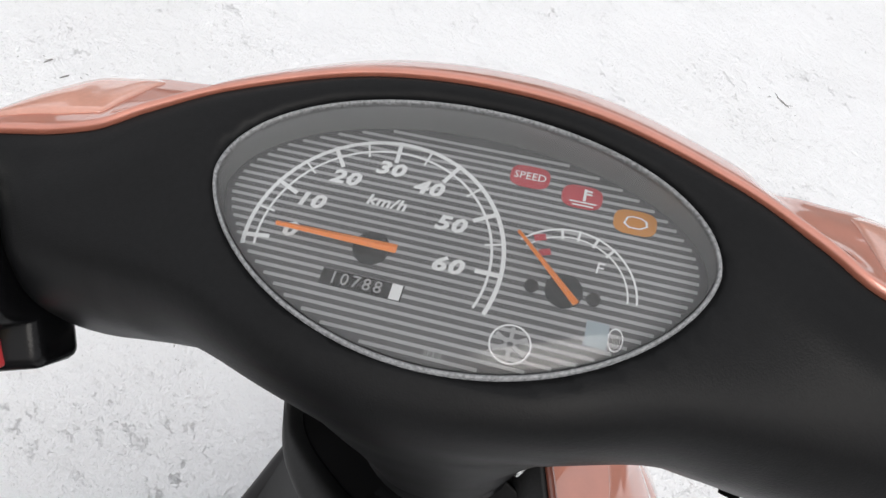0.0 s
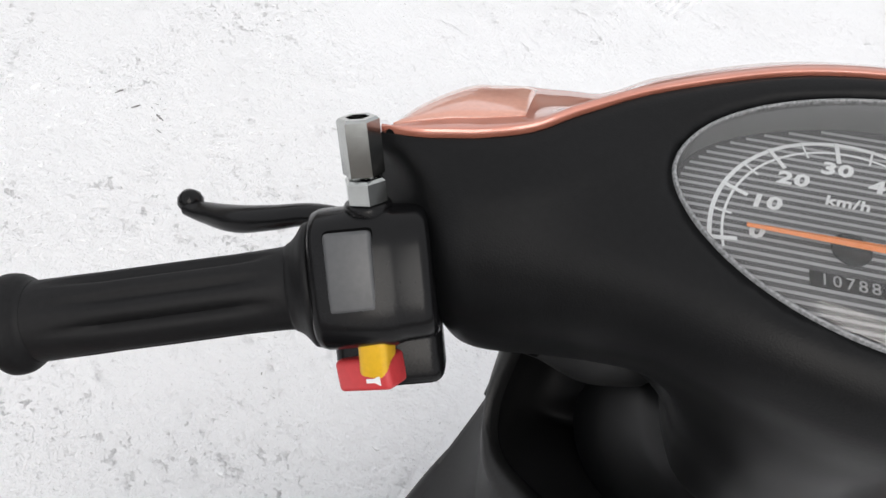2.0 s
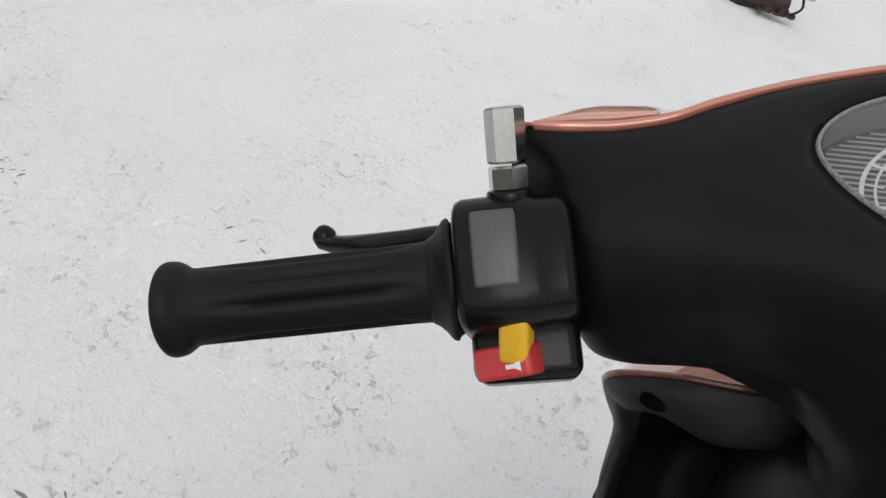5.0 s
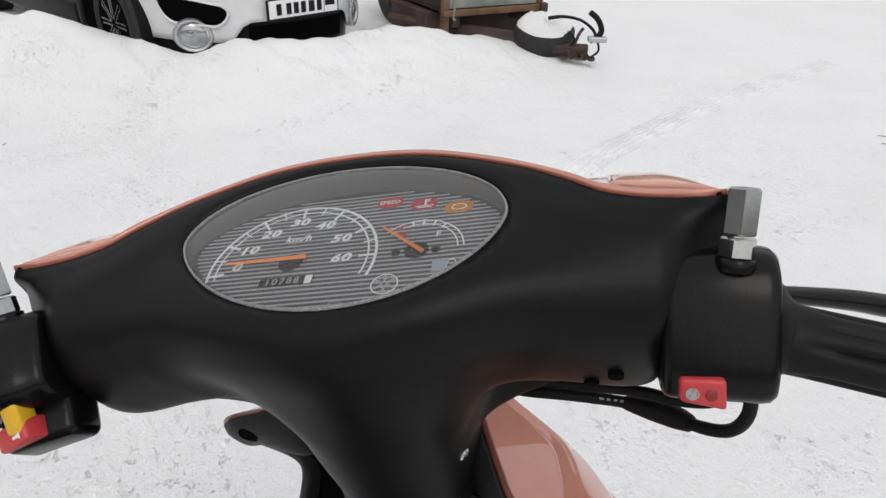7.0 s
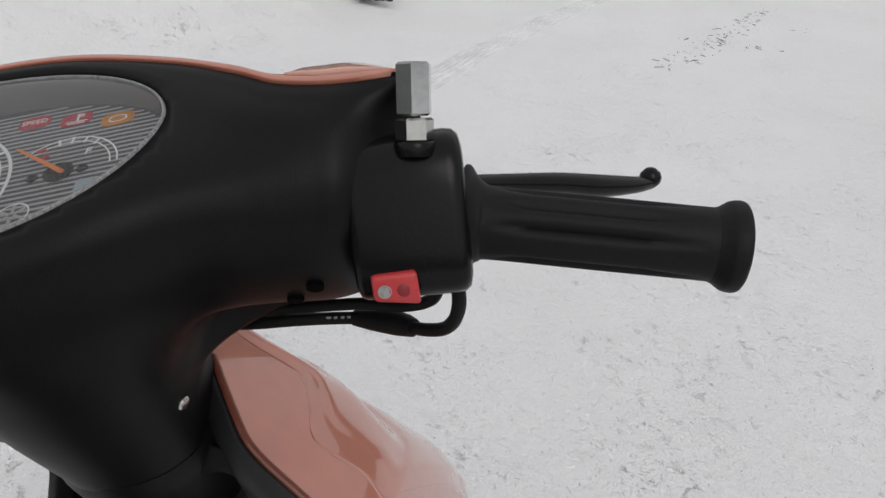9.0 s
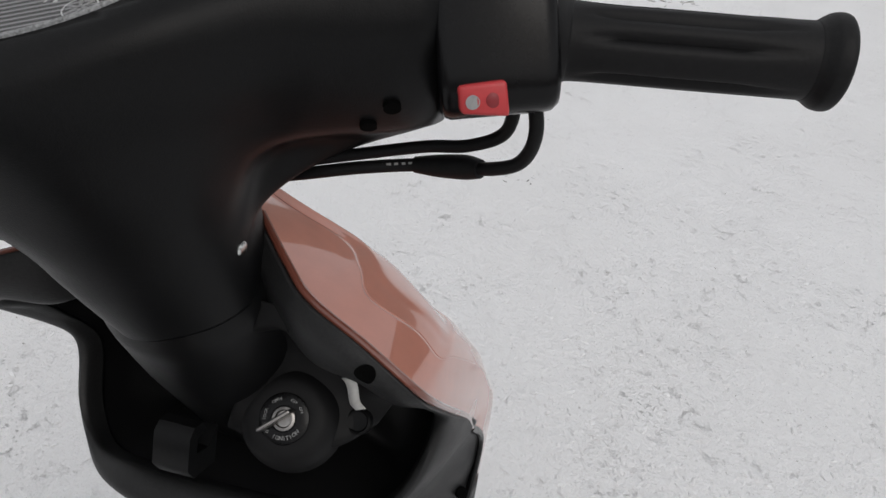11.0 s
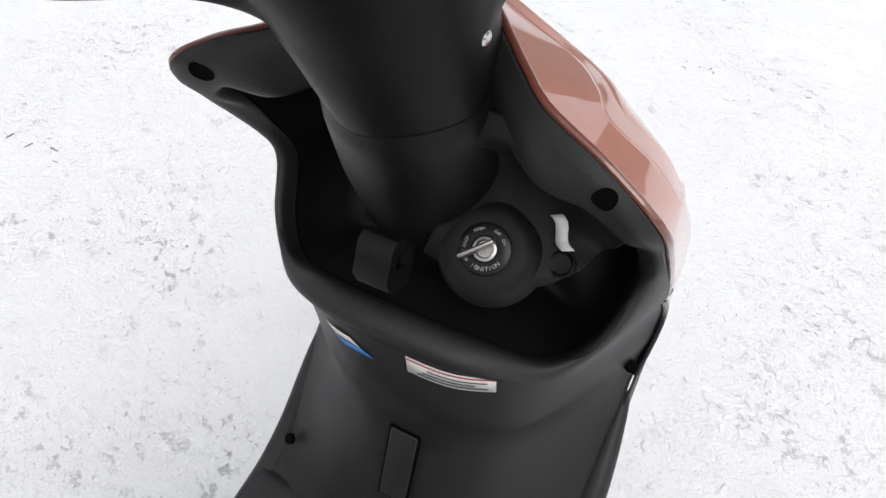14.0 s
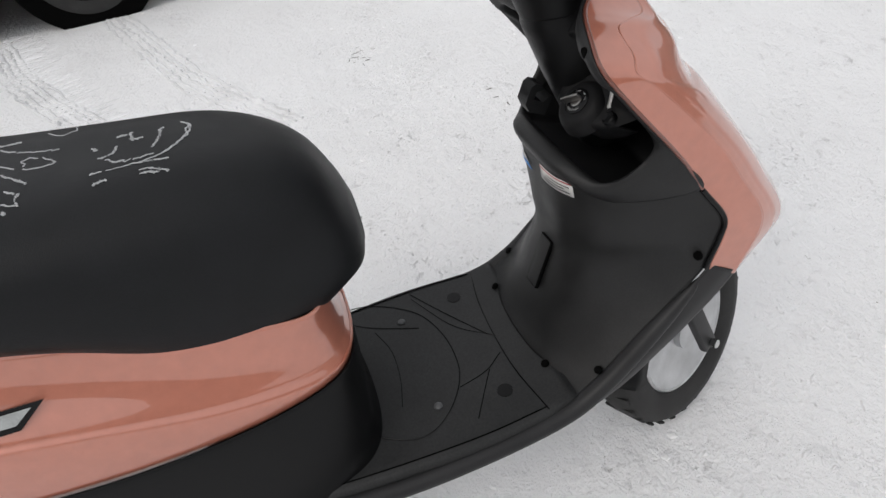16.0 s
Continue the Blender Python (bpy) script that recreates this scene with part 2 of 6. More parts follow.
def part(name, bm, material, parent, label="", solid=0.0, smooth=35.0, turn=None, facing=None):
    """One mesh object under a thing or a part; facing: the way that an open sheet shows its face."""
    if turn is not None:
        bm.transform(turn)
    bmesh.ops.recalc_face_normals(bm, faces=bm.faces)
    if facing is not None and sum((f.normal.dot(facing) * f.calc_area() for f in bm.faces), 0.0) < 0:
        bmesh.ops.reverse_faces(bm, faces=bm.faces)
    me = bpy.data.meshes.new(name)
    bm.to_mesh(me)
    bm.free()
    me.materials.append(material)
    for p in me.polygons:
        p.use_smooth = True
    if smooth < 180:
        me.set_sharp_from_angle(angle=radians(smooth))
    ob = new(name, me)
    if parent is not None:
        ob.parent = parent
    if solid:
        mod = ob.modifiers.new("thickness", "SOLIDIFY")
        mod.thickness, mod.offset = solid, -1
    if label:
        tagged(ob, label)
    return ob


def thing(name, label, category, m=None, group="", kind=""):
    ob = new(name)
    if m is not None:
        ob.matrix_world = m
    return tagged(ob, label, category, group, kind)


def words(text, size, m, name, material, parent, thick=0.0002, slant=0.0, space=1.0, turn=None, width=1.0, bold=0.0):
    """Lettering with the built-in font, centred, as a mesh."""
    cu = bpy.data.curves.new("lettering", "FONT")
    cu.body, cu.size, cu.align_x, cu.align_y, cu.extrude, cu.shear, cu.space_character = text, size, "CENTER", "CENTER", thick, slant, space
    cu.resolution_u, cu.offset = 2, bold
    ob = new("lettering", cu)
    me = bpy.data.meshes.new_from_object(ob.evaluated_get(bpy.context.evaluated_depsgraph_get()))
    bpy.data.objects.remove(ob)
    bpy.data.curves.remove(cu)
    bm = bmesh.new()
    bm.from_mesh(me)
    bpy.data.meshes.remove(me)
    bm.transform(m @ Matrix.Diagonal((width, 1, 1, 1)))
    return part(name, bm, material, parent, turn=turn, smooth=20)


# ---- ground: one sheet of trodden snow ----
def steps(core_a, core_b, step, far):
    mid = list(np.arange(core_a, core_b, step))
    out, d = [], step
    x = core_b
    while x < far:
        out.append(x)
        d *= 1.22
        x += d
    low, d = [], step
    x = core_a - step
    while x > -far:
        low.append(x)
        d *= 1.22
        x -= d
    return low[::-1] + mid + out + [far]


def height(x, y):
    """Snow level: lumps, footprints and the bank thrown up before the car."""
    p = Vector((x, y, 0))
    h = 0.006 * noise.noise(p * 1.7) + 0.003 * noise.noise(p * 6.3) + 0.0032 * noise.noise(p * 17.0)
    h += 0.030 * math.exp(-(((x + 0.02) ** 2 + (y - 0.50) ** 2) / 0.16))
    return h + bank(x, y)


BANK = [(-5.6, 1.70, 0.42), (-4.2, 2.06, 0.36), (-3.4, 2.32, 0.275), (-2.95, 2.40, 0.19), (-2.72, 2.72, 0.26), (-2.58, 3.0, 0.22), (-2.45, 3.3, 0.26), (-2.28, 3.7, 0.24), (-2.12, 4.02, 0.16), (-2.10, 4.3, 0.12), (-1.85, 4.62, 0.07)]


def bank(x, y):
    best, crest = 9.0, 0.0
    for (ax, ay, ah), (bx, by, bh) in zip(BANK, BANK[1:]):
        dx, dy = bx - ax, by - ay
        t = max(0.0, min(1.0, ((x - ax) * dx + (y - ay) * dy) / (dx * dx + dy * dy)))
        away = math.hypot(x - ax - t * dx, y - ay - t * dy)
        if away < best:
            best, crest = away, ah + (bh - ah) * t
    if best > 1.0:
        return 0.0
    p = Vector((x, y, 3.3))
    ridge = crest * math.exp(-((best / 0.36) ** 2.2))
    lumps = abs(noise.noise(p * 4.1)) + 0.35 * abs(noise.noise(p * 9.7)) + 0.08 * noise.noise(p * 21.0)
    # the thrown snow ends in a broken edge
    brink = 0.40 + 0.16 * noise.noise(p * 2.3) + 0.05 * noise.noise(p * 8.0)
    slab = 0.030 * max(0.0, min(1.0, (brink - best) / 0.035))
    return ridge * (0.90 + 0.14 * noise.noise(p * 1.9) + 0.26 * lumps) + slab * min(1.0, crest * 5)


GX, GY = steps(-4.0, 2.2, 0.03, 400), steps(-0.9, 5.2, 0.03, 400)
ground_mesh = bpy.data.meshes.new("ground")
ground_mesh.from_pydata(
    [(x, y, height(x, y) if abs(x) < 12 and abs(y) < 14 else 0) for y in GY for x in GX],
    [],
    [(j * len(GX) + i, j * len(GX) + i + 1, (j + 1) * len(GX) + i + 1, (j + 1) * len(GX) + i) for j in range(len(GY) - 1) for i in range(len(GX) - 1)],
)
ground_mesh.materials.append(SNOW)
for poly in ground_mesh.polygons:
    poly.use_smooth = True
ground = tagged(new("ground", ground_mesh), "trodden white snow with grey grit and tyre tracks", "snow ground", kind="structure")

# ---- the scooter ----
LEAN_LEFT, RAKE, LOCK = 1.7, radians(25), 26.0
scooter = thing(
    "scooter",
    "copper and black motor scooter with turned handlebar, parked on snow",
    "scooter",
    Matrix.Rotation(radians(-LEAN_LEFT), 4, "Y") @ Matrix.Translation((0.012, 0, 0)),
)
PIVOT = Vector((0, 0.30, 0.75))
AXIS = Vector((0, -math.sin(RAKE), math.cos(RAKE)))
STEER = Matrix.Translation((-0.012, 0, 0)) @ Matrix.Translation(PIVOT) @ Matrix.Rotation(radians(LOCK), 4, AXIS) @ Matrix.Translation(-PIVOT) @ Matrix.Translation((0.0095, 0, 0))


def on_bar(name, bm, material, parent, label="", solid=0.0, smooth=35.0, facing=None):
    return part(name, bm, material, parent, label, solid, smooth, STEER, facing)


# dial frame: u to the right, v up the face, n out of it
DIAL = Matrix(((1, 0, 0, 0.002), (0, 0.968, -0.249, 0.2250), (0, 0.249, 0.968, 1.0060), (0, 0, 0, 1)))


def lens_edge(n=96, grow=0.0):
    out = []
    for k in range(n):
        a = 2 * math.pi * k / n
        c, s = math.cos(a), math.sin(a)
        v = 0.0424 * s if s > 0 else -0.0505 * abs(s) ** 1.25
        out.append(((0.0855 + grow) * c, v * (1 + grow / 0.047)))
    return out


def rim_height(v):
    """The rim of the lens stands higher over the dial towards its upper edge."""
    return 0.0102 + 0.125 * v


# handlebar cover, from its upper edge to the foot of the column
COVER = [
    [(0, 0.2715, 1.0352), (0.045, 0.2665, 1.0338), (0.09, 0.2515, 1.0278), (0.117, 0.237, 1.0220), (0.133, 0.2270, 1.0177), (0.150, 0.2222, 1.0148), (0.162, 0.2195, 1.0140), (0.173, 0.217, 1.0138), (0.187, 0.2165, 1.0135)],
    [(0, 0.2645, 1.0337), (0.045, 0.2595, 1.0323), (0.088, 0.2445, 1.0262), (0.115, 0.230, 1.0200), (0.131, 0.2185, 1.0148), (0.148, 0.214, 1.0118), (0.160, 0.2115, 1.0105), (0.174, 0.2110, 1.0092), (0.190, 0.2160, 1.0075)],
    [(0, 0.224, 1.017), (0.047, 0.224, 1.017), (0.089, 0.2215, 1.0155), (0.114, 0.2105, 1.0110), (0.128, 0.2035, 1.0070), (0.146, 0.199, 1.003), (0.158, 0.1985, 1.0005), (0.171, 0.2055, 0.998), (0.192, 0.2215, 0.996)],
    [(0, 0.1735, 0.9960), (0.045, 0.1755, 0.9965), (0.086, 0.1845, 0.9955), (0.113, 0.186, 0.991), (0.126, 0.1855, 0.988), (0.142, 0.185, 0.985), (0.154, 0.1855, 0.983), (0.166, 0.1935, 0.981), (0.186, 0.2120, 0.979)],
    [(0, 0.161, 0.974), (0.045, 0.168, 0.973), (0.084, 0.180, 0.968), (0.108, 0.182, 0.9635), (0.122, 0.182, 0.962), (0.138, 0.182, 0.960), (0.149, 0.183, 0.959), (0.159, 0.189, 0.957), (0.166, 0.200, 0.956)],
]
NECK = [
    [(0, 0.170, 0.940), (0.040, 0.180, 0.939), (0.070, 0.196, 0.936), (0.092, 0.2005, 0.931), (0.115, 0.201, 0.927), (0.134, 0.201, 0.923), (0.146, 0.202, 0.9225), (0.152, 0.207, 0.922), (0.155, 0.214, 0.922)],
    [(0, 0.181, 0.908), (0.031, 0.187, 0.908), (0.052, 0.204, 0.908), (0.065, 0.222, 0.911), (0.078, 0.233, 0.910), (0.110, 0.236, 0.905), (0.128, 0.236, 0.904), (0.140, 0.237, 0.903), (0.147, 0.240, 0.903)],
]
for ring in (
    [(0, 0.191, 0.876), (0.026, 0.196, 0.876), (0.043, 0.209, 0.876), (0.051, 0.224, 0.877), (0.057, 0.240, 0.880), (0.061, 0.257, 0.884), (0.062, 0.275, 0.888)],
    [(0, 0.199, 0.850), (0.023, 0.203, 0.850), (0.038, 0.214, 0.850), (0.044, 0.226, 0.850), (0.048, 0.240, 0.851), (0.049, 0.254, 0.853), (0.046, 0.268, 0.856)],
    [(0, 0.205, 0.829), (0.020, 0.208, 0.829), (0.033, 0.218, 0.829), (0.039, 0.228, 0.829), (0.042, 0.240, 0.830), (0.043, 0.253, 0.832), (0.040, 0.265, 0.834)],
):
    NECK.append([tuple(p) for p in curve_points(ring, 9)])


def cover_mesh():
    bm = loft([mirrored(r) for r in COVER + NECK], 121, 90)
    inv = DIAL.inverted()
    edge = [Vector((u, v)) for u, v in lens_edge(360, 0.001)]

    def inside(co):
        p = inv @ co
        c = abs(p.x) / 0.0865
        if c >= 1 or not -0.03 < p.z < 0.04:
            return False
        side = math.sqrt(1 - c * c)
        return -0.0515 * side**1.25 < p.y < 0.0440 * side

    gone = [f for f in bm.faces if inside(f.calc_center_median())]
    bmesh.ops.delete(bm, geom=gone, context="FACES")
    for v in bm.verts:
        if v.is_boundary:
            p = inv @ v.co
            if -0.03 < p.z < 0.04 and abs(p.x) < 0.096 and -0.062 < p.y < 0.054:
                near = min(edge, key=lambda e: (e.x - p.x) ** 2 + (e.y - p.y) ** 2)
                if (near - Vector((p.x, p.y))).length < 0.008:
                    v.co = DIAL @ Vector((near.x, near.y, rim_height(near.y) - 0.0006))
    return bm


cover = on_bar("handlebar_cover", cover_mesh(), BLACK, scooter, "matt black plastic handlebar cover with column neck", solid=0.003, smooth=60, facing=Vector((0, -0.7, 0.5)))

# bronze cowl in front of the cover
top_edge = curve_points(mirrored(COVER[0]), 81)


def ease(x):
    x = max(0.0, min(1.0, x))
    return x * x * (3 - 2 * x)


def cowl_row(middle, lobe):
    """One line along the cowl: its offset in the middle and on the indicator lobes."""
    out = []
    for p in top_edge:
        s = abs(p.x) / 0.184
        k = ease((s - 0.52) / 0.16)
        tip = 1 - 0.75 * max(0.0, (s - 0.86) / 0.14) ** 2.2
        dy = (middle[0] + (lobe[0] - middle[0]) * k) * tip
        dz = (middle[1] + (lobe[1] - middle[1]) * k) * (tip if lobe[1] < 0 else 1)
        # the lobes keep their own level where the cover's edge climbs towards the middle
        level, depth = min(p.z, 1.0158), min(p.y, 0.2225 + 0.25 * (p.y - 0.2225))
        near = ease((math.hypot(lobe[0], lobe[1]) - 0.004) / 0.02) * k
        out.append((p.x * (1 - 0.4 * max(0.0, dy - 0.07)), p.y + (depth - p.y) * near + dy, p.z + (level - p.z) * near + dz))
    return out


cowl_rows = [
    cowl_row((0.001, -0.001), (0.001, -0.001)),
    cowl_row((0.0012, 0.0016), (0.0012, 0.0022)),
    cowl_row((0.0050, 0.0016), (0.0055, 0.0026)),
    cowl_row((0.014, -0.0020), (0.028, -0.0020)),
    cowl_row((0.027, -0.0085), (0.048, -0.0080)),
    cowl_row((0.040, -0.0185), (0.066, -0.0180)),
    cowl_row((0.062, -0.048), (0.080, -0.048)),
    cowl_row((0.062, -0.112), (0.070, -0.104)),
]
cowl = on_bar("front_cowl", loft(cowl_rows, 121, 48), BRONZE, scooter, "glossy copper metallic handlebar cowl", solid=0.002, smooth=70, facing=Vector((0, 0.7, 0.6)))

# end walls that close the cover against the switch housings
for s in (-1, 1):
    loop = [Vector((s * r[-1][0], r[-1][1], r[-1][2])) for r in COVER + NECK[:2]]
    loop += [Vector(r[-1 if s > 0 else 0]) for r in (cowl_rows[7], cowl_rows[6], cowl_rows[5], cowl_rows[4], cowl_rows[3], cowl_rows[2])]
    centre = sum(loop, Vector()) / len(loop)
    inner = [p.lerp(centre, 0.04) - Vector((s * 0.004, 0, 0)) for p in loop]
    hollow_end = sheet([[p.lerp(centre, 0.01) for p in loop], inner, [p.lerp(centre, 0.5) - Vector((s * 0.006, 0, 0)) for p in loop], [centre - Vector((s * 0.006, 0, 0))] * len(loop)], True)
    bmesh.ops.remove_doubles(hollow_end, verts=hollow_end.verts, dist=1e-5)
    on_bar("end_wall", hollow_end, BLACK, cover, smooth=50)

cowl_grid = [curve_points(r, 121) for r in cowl_rows]
for s in (-1, 1):
    span = range(92, 119) if s > 0 else range(2, 29)
    patch = []
    for j in range(13):
        f = 2.25 + 2.7 * j / 12
        k, t = int(f), f - int(f)
        swell = math.sin(math.pi * j / 12)
        row = []
        for n_i, i in enumerate(span):
            arch = swell * math.sin(math.pi * n_i / (len(span) - 1))
            row.append(cowl_grid[k][i].lerp(cowl_grid[k + 1][i], t) + Vector((s * 0.0004, 0.0, 0.0006 + 0.0026 * max(0.0, arch) ** 0.6)))
        patch.append(row)
    on_bar("indicator_lens", sheet(patch), shade("indicator_lens_tint", (0.62, 0.30, 0.22), 0.18, grain=0.05, stains=0.1, coat=1.0, spec=0.6), cowl, "pinkish turn indicator lens", solid=0.0014, smooth=70, facing=Vector((0, 0.7, 0.6)))

# instrument cluster
cluster = on_bar("instrument_cluster", plate(lens_edge(96, 0.0005), DIAL @ pose(0, 0, -0.004), 0.0035), GLOSSBLACK, scooter, "oval speedometer cluster with fuel gauge")


def frame_from(origin, right, up):
    """A pose with x along right, y nearly along up and z out of both."""
    x = Vector(right).normalized()
    z = x.cross(Vector(up)).normalized()
    y = z.cross(x)
    return Matrix(((x.x, y.x, z.x, origin[0]), (x.y, y.y, z.y, origin[1]), (x.z, y.z, z.z, origin[2]), (0, 0, 0, 1)))


# ---- bar ends: switch housing, grip, lever, adapter nuts ----
def housing_mesh(sign):
    """A drum of two halves with a fine joint, its ends rounded off and its lower part stepped back."""
    if sign < 0:
        turn = frame_from((-0.185, 0.1750, 0.9832), (0.016, 0.005, 0.002), (-0.006, 0.018, 0.019))
        spans = [(-0.0156, 0.74), (-0.0153, 0.88), (-0.0142, 0.955), (-0.0115, 0.99), (0.0125, 1.0), (0.0135, 0.985), (0.0145, 0.985), (0.0155, 0.965), (0.0240, 0.945), (0.0265, 0.92), (0.0280, 0.86), (0.0284, 0.72)]
        cy, cz, top, low, out, deep = -0.0040, -0.0230, 0.0285, 0.0250, 0.0272, 0.0290
    else:
        turn = frame_from((0.1662, 0.1712, 0.9425), (1, -0.10, -0.07), (0.03, 0.45, 1))
        spans = [(-0.0165, 0.74), (-0.0161, 0.88), (-0.0147, 0.955), (-0.0120, 0.99), (0.0255, 1.0), (0.0290, 0.985), (0.0313, 0.93), (0.0325, 0.80)]
        cy, cz, top, low, out, deep = 0.0240, -0.0235, 0.0382, 0.0320, 0.0265, 0.0300
    rows = []
    for x, f in spans:
        row = []
        for k in range(56):
            t = 2 * math.pi * k / 56
            c, q = math.cos(t), math.sin(t)
            dy = f * (top if q > 0 else low) * abs(q) ** (2 / 4.4) * (1 if q > 0 else -1)
            dz = f * (out if c > 0 else deep) * abs(c) ** (2 / 4.0) * (1 if c > 0 else -1)
            # the upper part of the face leans back towards the top
            if c > 0:
                dz -= 0.0040 * max(0.0, dy / top) ** 3
            row.append(turn @ Vector((x, cy + dy, cz + dz)))
        rows.append(row)
    bm = sheet(rows, True)
    bm.verts.ensure_lookup_table()
    bm.faces.new([bm.verts[k] for k in range(56)])
    bm.faces.new([bm.verts[len(bm.verts) - 1 - k] for k in range(56)])
    return bm


def grip_mesh(sign):
    far = 0.2975
    if sign < 0:
        a, b = Vector((-0.2035, 0.1847, 0.9604)), Vector((-far - 0.0130, 0.1388, 0.9523))
    else:
        a, b = Vector((0.1985, 0.1975, 0.9515)), Vector((0.3093, 0.1614, 0.9312))
    d = (b - a).normalized()
    e1 = d.cross(Vector((0, 0, 1))).normalized()
    e2 = e1.cross(d)
    prof = [(-0.06, 0.0190), (0.0, 0.0225), (0.012, 0.0243), (0.030, 0.0238), (0.055, 0.0200), (0.085, 0.0172), (0.14, 0.0160), (0.5, 0.0158), (0.85, 0.0155), (0.90, 0.0158), (0.925, 0.0175), (0.945, 0.0188), (0.975, 0.0192), (0.992, 0.0182), (1.0, 0.015), (1.002, 0.006)]
    fine = curve_points([(s, r, 0) for s, r in prof], 90)
    rows = []
    for p in fine:
        row = []
        for k in range(64):
            t = 2 * math.pi * k / 64
            r = p.y
            run = max(0.0, min(1.0, (p.x - 0.14) / 0.08)) * max(0.0, min(1.0, (0.86 - p.x) / 0.2))
            for mid in (0.5, 1.15, 1.8, 2.45, -0.6, -2.2):
                gap = (t - mid + math.pi) % (2 * math.pi) - math.pi
                r -= 0.0026 * run * math.exp(-((gap / (0.05 + 0.07 * run)) ** 2))
            row.append(a + d * (b - a).length * p.x + r * (math.cos(t) * e1 * sign + math.sin(t) * e2))
        rows.append(row)
    bm = sheet(rows, True)
    bm.verts.ensure_lookup_table()
    bm.faces.new([bm.verts[len(bm.verts) - 1 - k] for k in range(64)])
    return bm


def hexagon(across, h0, h1, m, hole=0.0):
    """A hexagonal nut with chamfered ends and, if wanted, a bore."""
    r = across / math.sqrt(3)
    c = 0.12 * across
    rings = [(0.86, h0), (1.0, h0 + c * 0.6), (1.0, h1 - c * 0.6), (0.86, h1)]
    bm = bmesh.new()
    vs = []
    for f, h in rings:
        vs.append([bm.verts.new(m @ Vector((r * f * math.cos(math.pi / 3 * k), r * f * math.sin(math.pi / 3 * k), h))) for k in range(6)])
    for p, q in zip(vs, vs[1:]):
        for k in range(6):
            bm.faces.new((p[k], p[(k + 1) % 6], q[(k + 1) % 6], q[k]))
    bm.faces.new(list(reversed(vs[0])))
    if hole:
        inner = [bm.verts.new(m @ Vector((hole * math.cos(math.pi / 3 * k), hole * math.sin(math.pi / 3 * k), h1))) for k in range(6)]
        deep = [bm.verts.new(m @ Vector((hole * math.cos(math.pi / 3 * k), hole * math.sin(math.pi / 3 * k), h1 - 0.008))) for k in range(6)]
        for k in range(6):
            j = (k + 1) % 6
            bm.faces.new((vs[-1][k], vs[-1][j], inner[j], inner[k]))
            bm.faces.new((inner[k], inner[j], deep[j], deep[k]))
        bm.faces.new(deep)
    else:
        bm.faces.new(vs[-1])
    return bm


def lever_mesh(sign):
    if sign < 0:
        path, tip = [(0.188, 0.226, 0.957), (0.224, 0.2310, 0.952), (0.248, 0.2305, 0.9445), (0.267, 0.2315, 0.938), (0.287, 0.2370, 0.9320), (0.300, 0.2400, 0.9300)], (0.3005, 0.2430, 0.9315)
    else:
        path, tip = [(0.188, 0.226, 0.957), (0.226, 0.2480, 0.9390), (0.260, 0.2610, 0.9250), (0.286, 0.2690, 0.9135), (0.308, 0.2770, 0.9050), (0.321, 0.2840, 0.9000)], (0.3230, 0.2860, 0.9020)
    bm = tube([(sign * x, y, z) for x, y, z in path], [0.0058, 0.0060, 0.0072, 0.0080, 0.0064, 0.0050], 18, 44, flat=0.8)
    ball = lathe([(0.0003, -0.0066), (0.0032, -0.0057), (0.0059, -0.0028), (0.0066, 0.0), (0.0059, 0.0028), (0.0032, 0.0057), (0.0003, 0.0066)], Matrix.Translation((sign * tip[0], tip[1], tip[2])), 18)
    return join(bm, ball)


